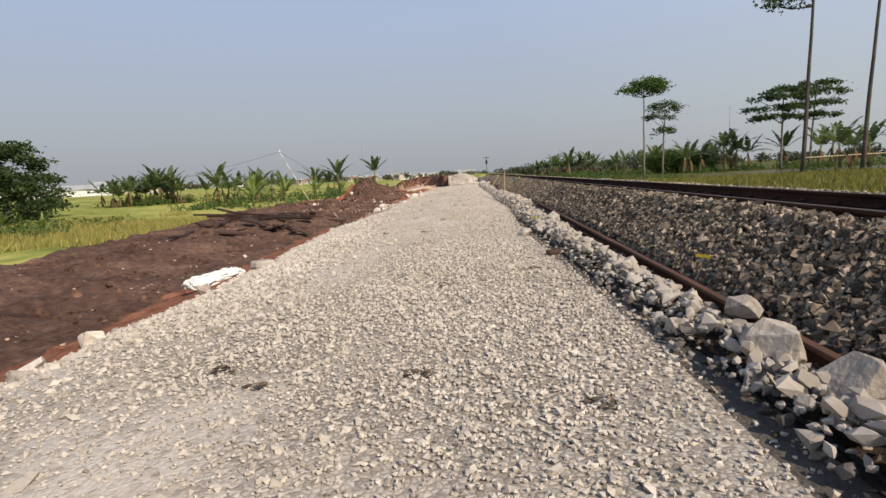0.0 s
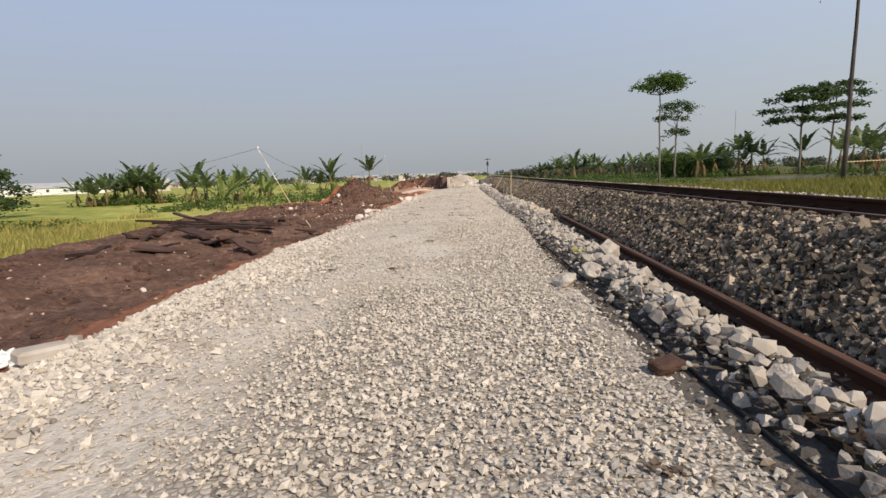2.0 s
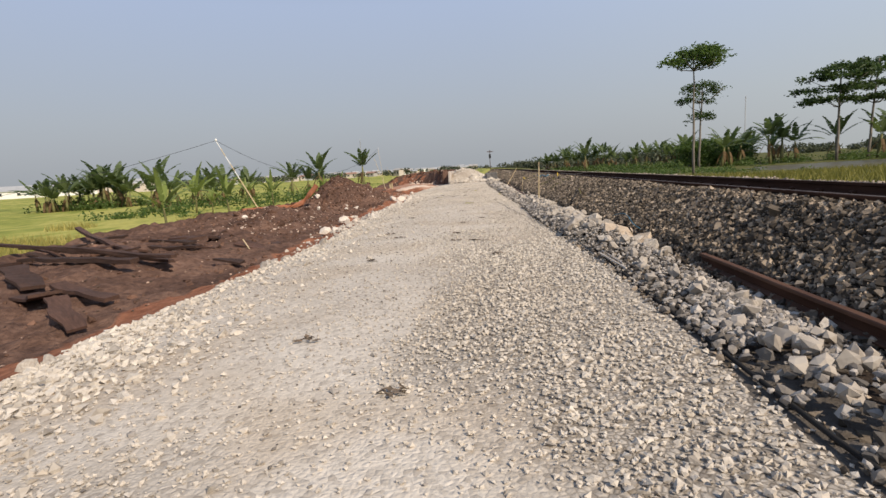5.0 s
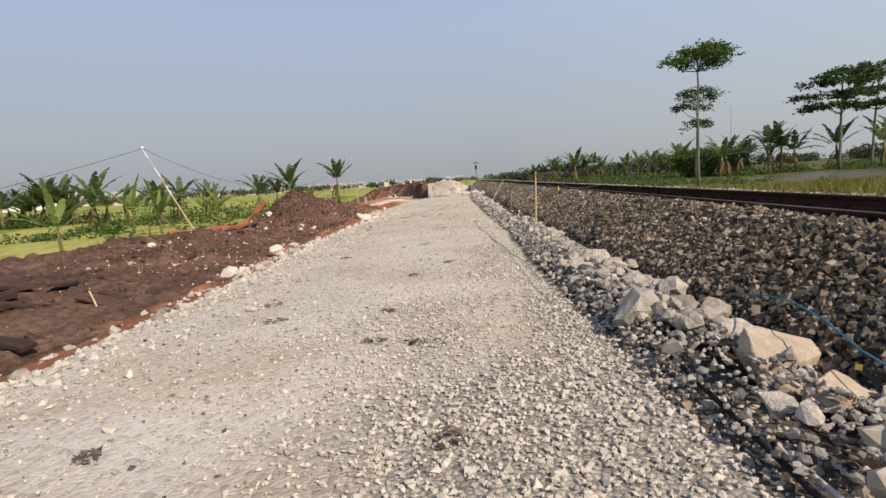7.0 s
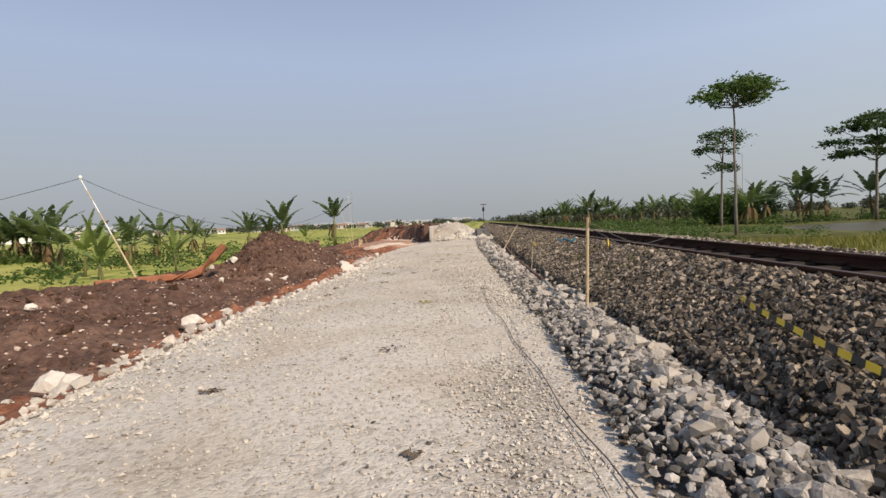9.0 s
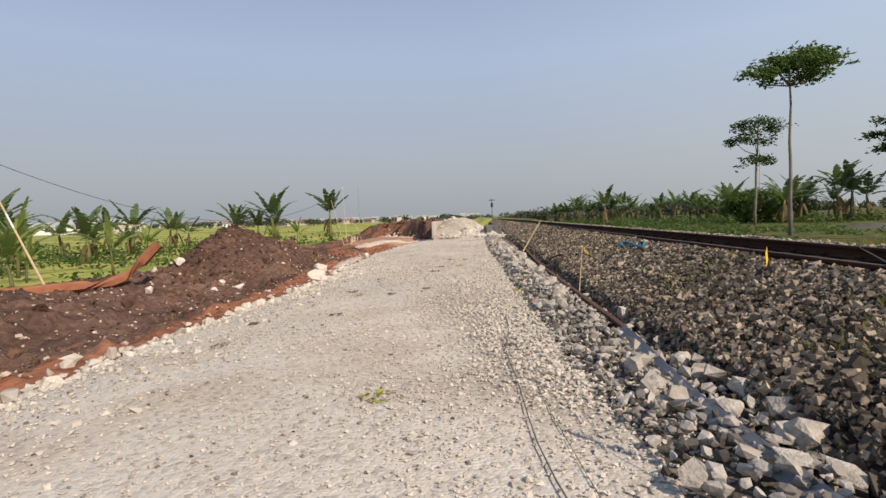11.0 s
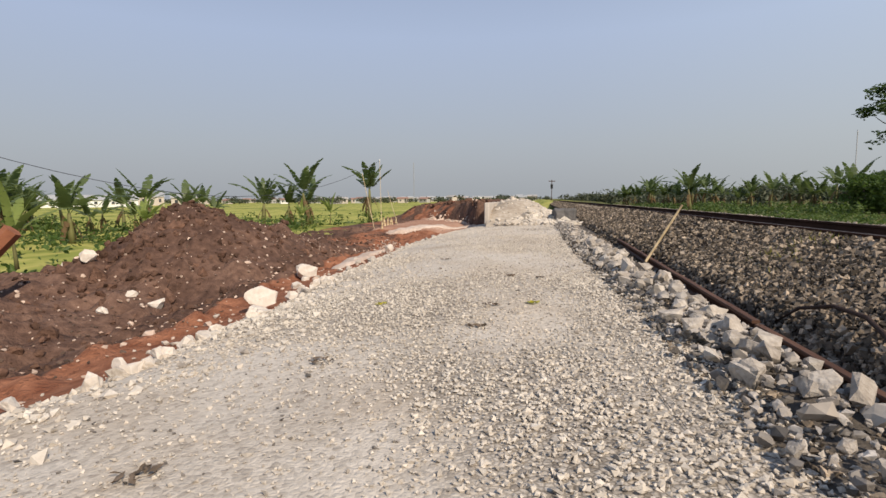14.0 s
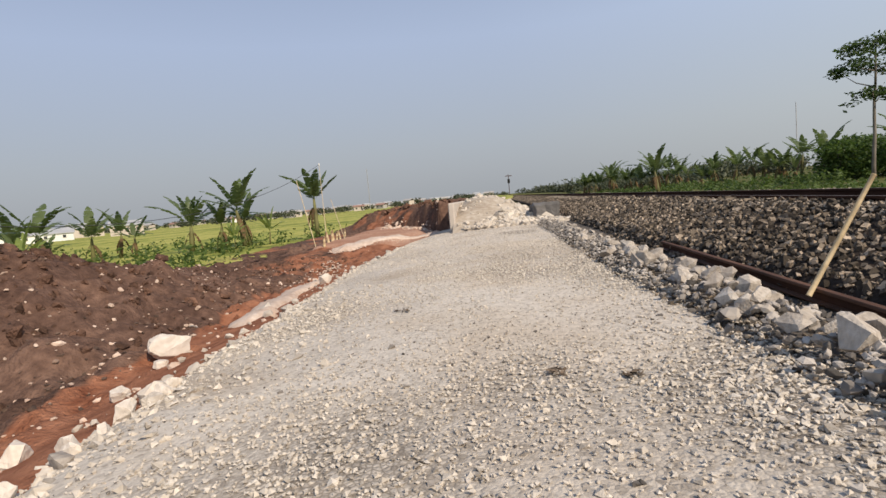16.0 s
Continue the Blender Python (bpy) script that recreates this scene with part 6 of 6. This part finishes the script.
shrubs("undergrowth", (26, 62), (40, 47), 150, 0.9, 0.3, M_LEAF, "dark bank growth behind the bare trees", ground_z)
shrubs("undergrowth", (13, 24), (50, 78), 200, 0.5, 0.26, M_SHRUB, "low weeds along the pond edge", ground_z)

n = 34000
x, y = rng.uniform(-30, -10.8, n), rng.uniform(3, 40, n)
keep = (fbm(x, y, 7, 14.0, 2) > -0.1) & (x < np.interp(y, [-6, 12, 20, 24, 28, 40], [-11.6, -11.9, -12.3, -13.3, -14.1, -13.6]))
x, y = x[keep], y[keep]
tagged(blades("rice", x, y, ground_z(x, y) - 0.03, rng.uniform(0.22, 0.5, len(x)), M_RICE, 0.03), "ripening straw-coloured rice in the paddy", "rice", kind="stuff")
n = 30000
x, y = rng.uniform(5.9, 30, n), rng.uniform(1, 46, n)
tagged(blades("verge_grass", x, y, ground_z(x, y) - 0.03, rng.uniform(0.12, 0.4, n), M_GRASS, 0.03), "yellow-green grass verge beyond the track", "grass", kind="stuff")
n = 700
x, y = rng.uniform(2.3, 3.1, n), rng.choice((31.0, 36.3, 39.0, 28.5), n) + rng.normal(0, 0.25, n)
tagged(blades("ballast_weeds", x, y, ballast_z(x, y), rng.uniform(0.04, 0.12, n), M_GRASS, 0.012), "thin weeds between ballast stones", "weeds", kind="stuff")

# ---- distance ----


def house(x, y, w, d, h, turn, wall, roof, label, windows=3):
    root = tagged(new("house"), label, "house", "distant houses")
    root.matrix_basis = pose(x, y, -0.6, 0, 0, turn)
    part("wall", box(bmesh.new(), -w / 2, -d / 2, -0.5, w / 2, d / 2, h), wall, root)
    bm = bmesh.new()
    rh, o = d * 0.22, 0.4
    pr = [(-d / 2 - o, h - 0.1), (0, h + rh), (d / 2 + o, h - 0.1), (d / 2 + o, h + 0.1), (0, h + rh + 0.22), (-d / 2 - o, h + 0.1)]
    va, vb = [bm.verts.new((-w / 2 - o, a, b)) for a, b in pr], [bm.verts.new((w / 2 + o, a, b)) for a, b in pr]
    for k in range(6):
        bm.faces.new((va[k], va[(k + 1) % 6], vb[(k + 1) % 6], vb[k]))
    bm.faces.new(va[::-1])
    bm.faces.new(vb)
    part("roof", bm, roof, root)
    for k in range(windows):
        wx = -w / 2 + w * (k + 0.5) / windows
        wnd = part("window", box(bmesh.new(), wx - 0.5, -d / 2 - 0.04, h * 0.35, wx + 0.5, -d / 2 + 0.02, h * 0.75), M_GLASS, root)
        part("sill", box(bmesh.new(), wx - 0.6, -d / 2 - 0.12, h * 0.35 - 0.1, wx + 0.6, -d / 2, h * 0.35 - 0.005), M_CONCRETE, wnd)


# flat grey for walls and roofs, with distance haze put into the colour
M_HAZEGREY = surface("haze_grey_wall", [(0.3, (0.3, 0.29, 0.28)), (0.7, (0.42, 0.4, 0.38))], 3, 0.3, 0.9, 0, 0.1, 10)
house(-172, 204, 44, 8, 2.4, 40, M_WHITE, M_ZINC, "long white low shed beyond the paddy", 8)
house(-128, 210, 10, 7, 3.0, 35, M_CONCRETE, M_ZINC, "grey house beyond the paddy")
house(-185, 260, 14, 9, 4.0, 40, M_CONCRETE, M_ZINC, "pale two-storey house beyond the paddy", 4)
for k in range(30):
    yy = rnd.uniform(460, 720)
    ang = radians(-17 + 17 * (k + rnd.random()) / 30)
    house(yy * math.tan(ang), yy, rnd.uniform(4, 8), rnd.uniform(4, 6), rnd.uniform(2.8, 4.6), rnd.uniform(-40, 40), rnd.choice((M_WHITE, M_WHITE, M_CONCRETE, M_HAZEGREY)), rnd.choice((M_HAZEGREY, M_ZINC, M_ZINC)), "white house in the hazy distant town", 2)
for k in range(64):
    yy = rnd.uniform(300, 620)
    ang = radians(-38 + 37 * (k + rnd.random()) / 64)
    house(yy * math.tan(ang), yy, rnd.uniform(3.5, 6.5), rnd.uniform(3.5, 5), rnd.uniform(1.8, 3.0), rnd.uniform(-40, 40), rnd.choice((M_WHITE, M_CONCRETE, M_HAZEGREY)), rnd.choice((M_ROOF, M_HAZEGREY, M_ZINC, M_ZINC)), "small pale distant house among trees", 2)


def woods(name, centres, n, leaf, label):
    c = []
    for x, y, w, h in centres:
        m = max(120, int(n * w * h / 22))
        p = rng.normal(0, 1, (m, 3))
        p *= (rng.uniform(0, 1, (m, 1)) ** 0.4) / np.linalg.norm(p, axis=1)[:, None]
        lobes = 1 + 0.25 * np.sin(p[:, :1] * 7 + x) * np.cos(p[:, 1:2] * 5 + y)
        c.append(p * lobes * (w * 0.7, w * 0.5, h * 0.5) + (x, y, h * 0.5 - 0.6))
    c = np.concatenate(c)
    tagged(new(name, cards(name, c, rng.uniform(0.6, 1.4, len(c)) * leaf, M_HAZEDWOOD, 0.9)), label, "woodland", kind="stuff")


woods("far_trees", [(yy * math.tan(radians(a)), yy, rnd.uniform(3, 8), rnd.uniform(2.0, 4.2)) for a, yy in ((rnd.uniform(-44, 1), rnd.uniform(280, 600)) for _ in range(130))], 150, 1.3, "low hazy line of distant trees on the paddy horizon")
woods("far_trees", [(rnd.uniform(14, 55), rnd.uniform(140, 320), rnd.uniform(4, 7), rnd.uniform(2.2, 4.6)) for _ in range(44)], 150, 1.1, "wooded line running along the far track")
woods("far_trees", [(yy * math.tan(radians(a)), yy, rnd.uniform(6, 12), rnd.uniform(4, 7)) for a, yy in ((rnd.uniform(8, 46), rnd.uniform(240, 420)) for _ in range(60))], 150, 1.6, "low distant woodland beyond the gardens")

# signal post far along the line, and thin radio masts
post = tagged(new("signal_post"), "dark railway signal post far along the line", "signal post")
part("pole", tube(bmesh.new(), [(4.4, 220, -0.3), (4.4, 220, 7.6)], [0.12, 0.1], 8), M_RAIL, post)
part("crossarm", box(bmesh.new(), 3.3, 219.9, 7.0, 5.6, 220.1, 7.25, 0.02), M_RAIL, post)
part("signal_head", box(bmesh.new(), 4.0, 219.7, 4.6, 4.8, 220.0, 6.1, 0.05), M_BLACK, post)
stick("radio_mast", (118, 260, 0), (118, 260, 26), 0.16, M_ZINC, "thin hazy radio mast in the distance", "mast", "radio masts")
stick("radio_mast", (-70, 330, 0), (-70, 330, 22), 0.16, M_ZINC, "thin hazy radio mast in the distance", "mast", "radio masts")
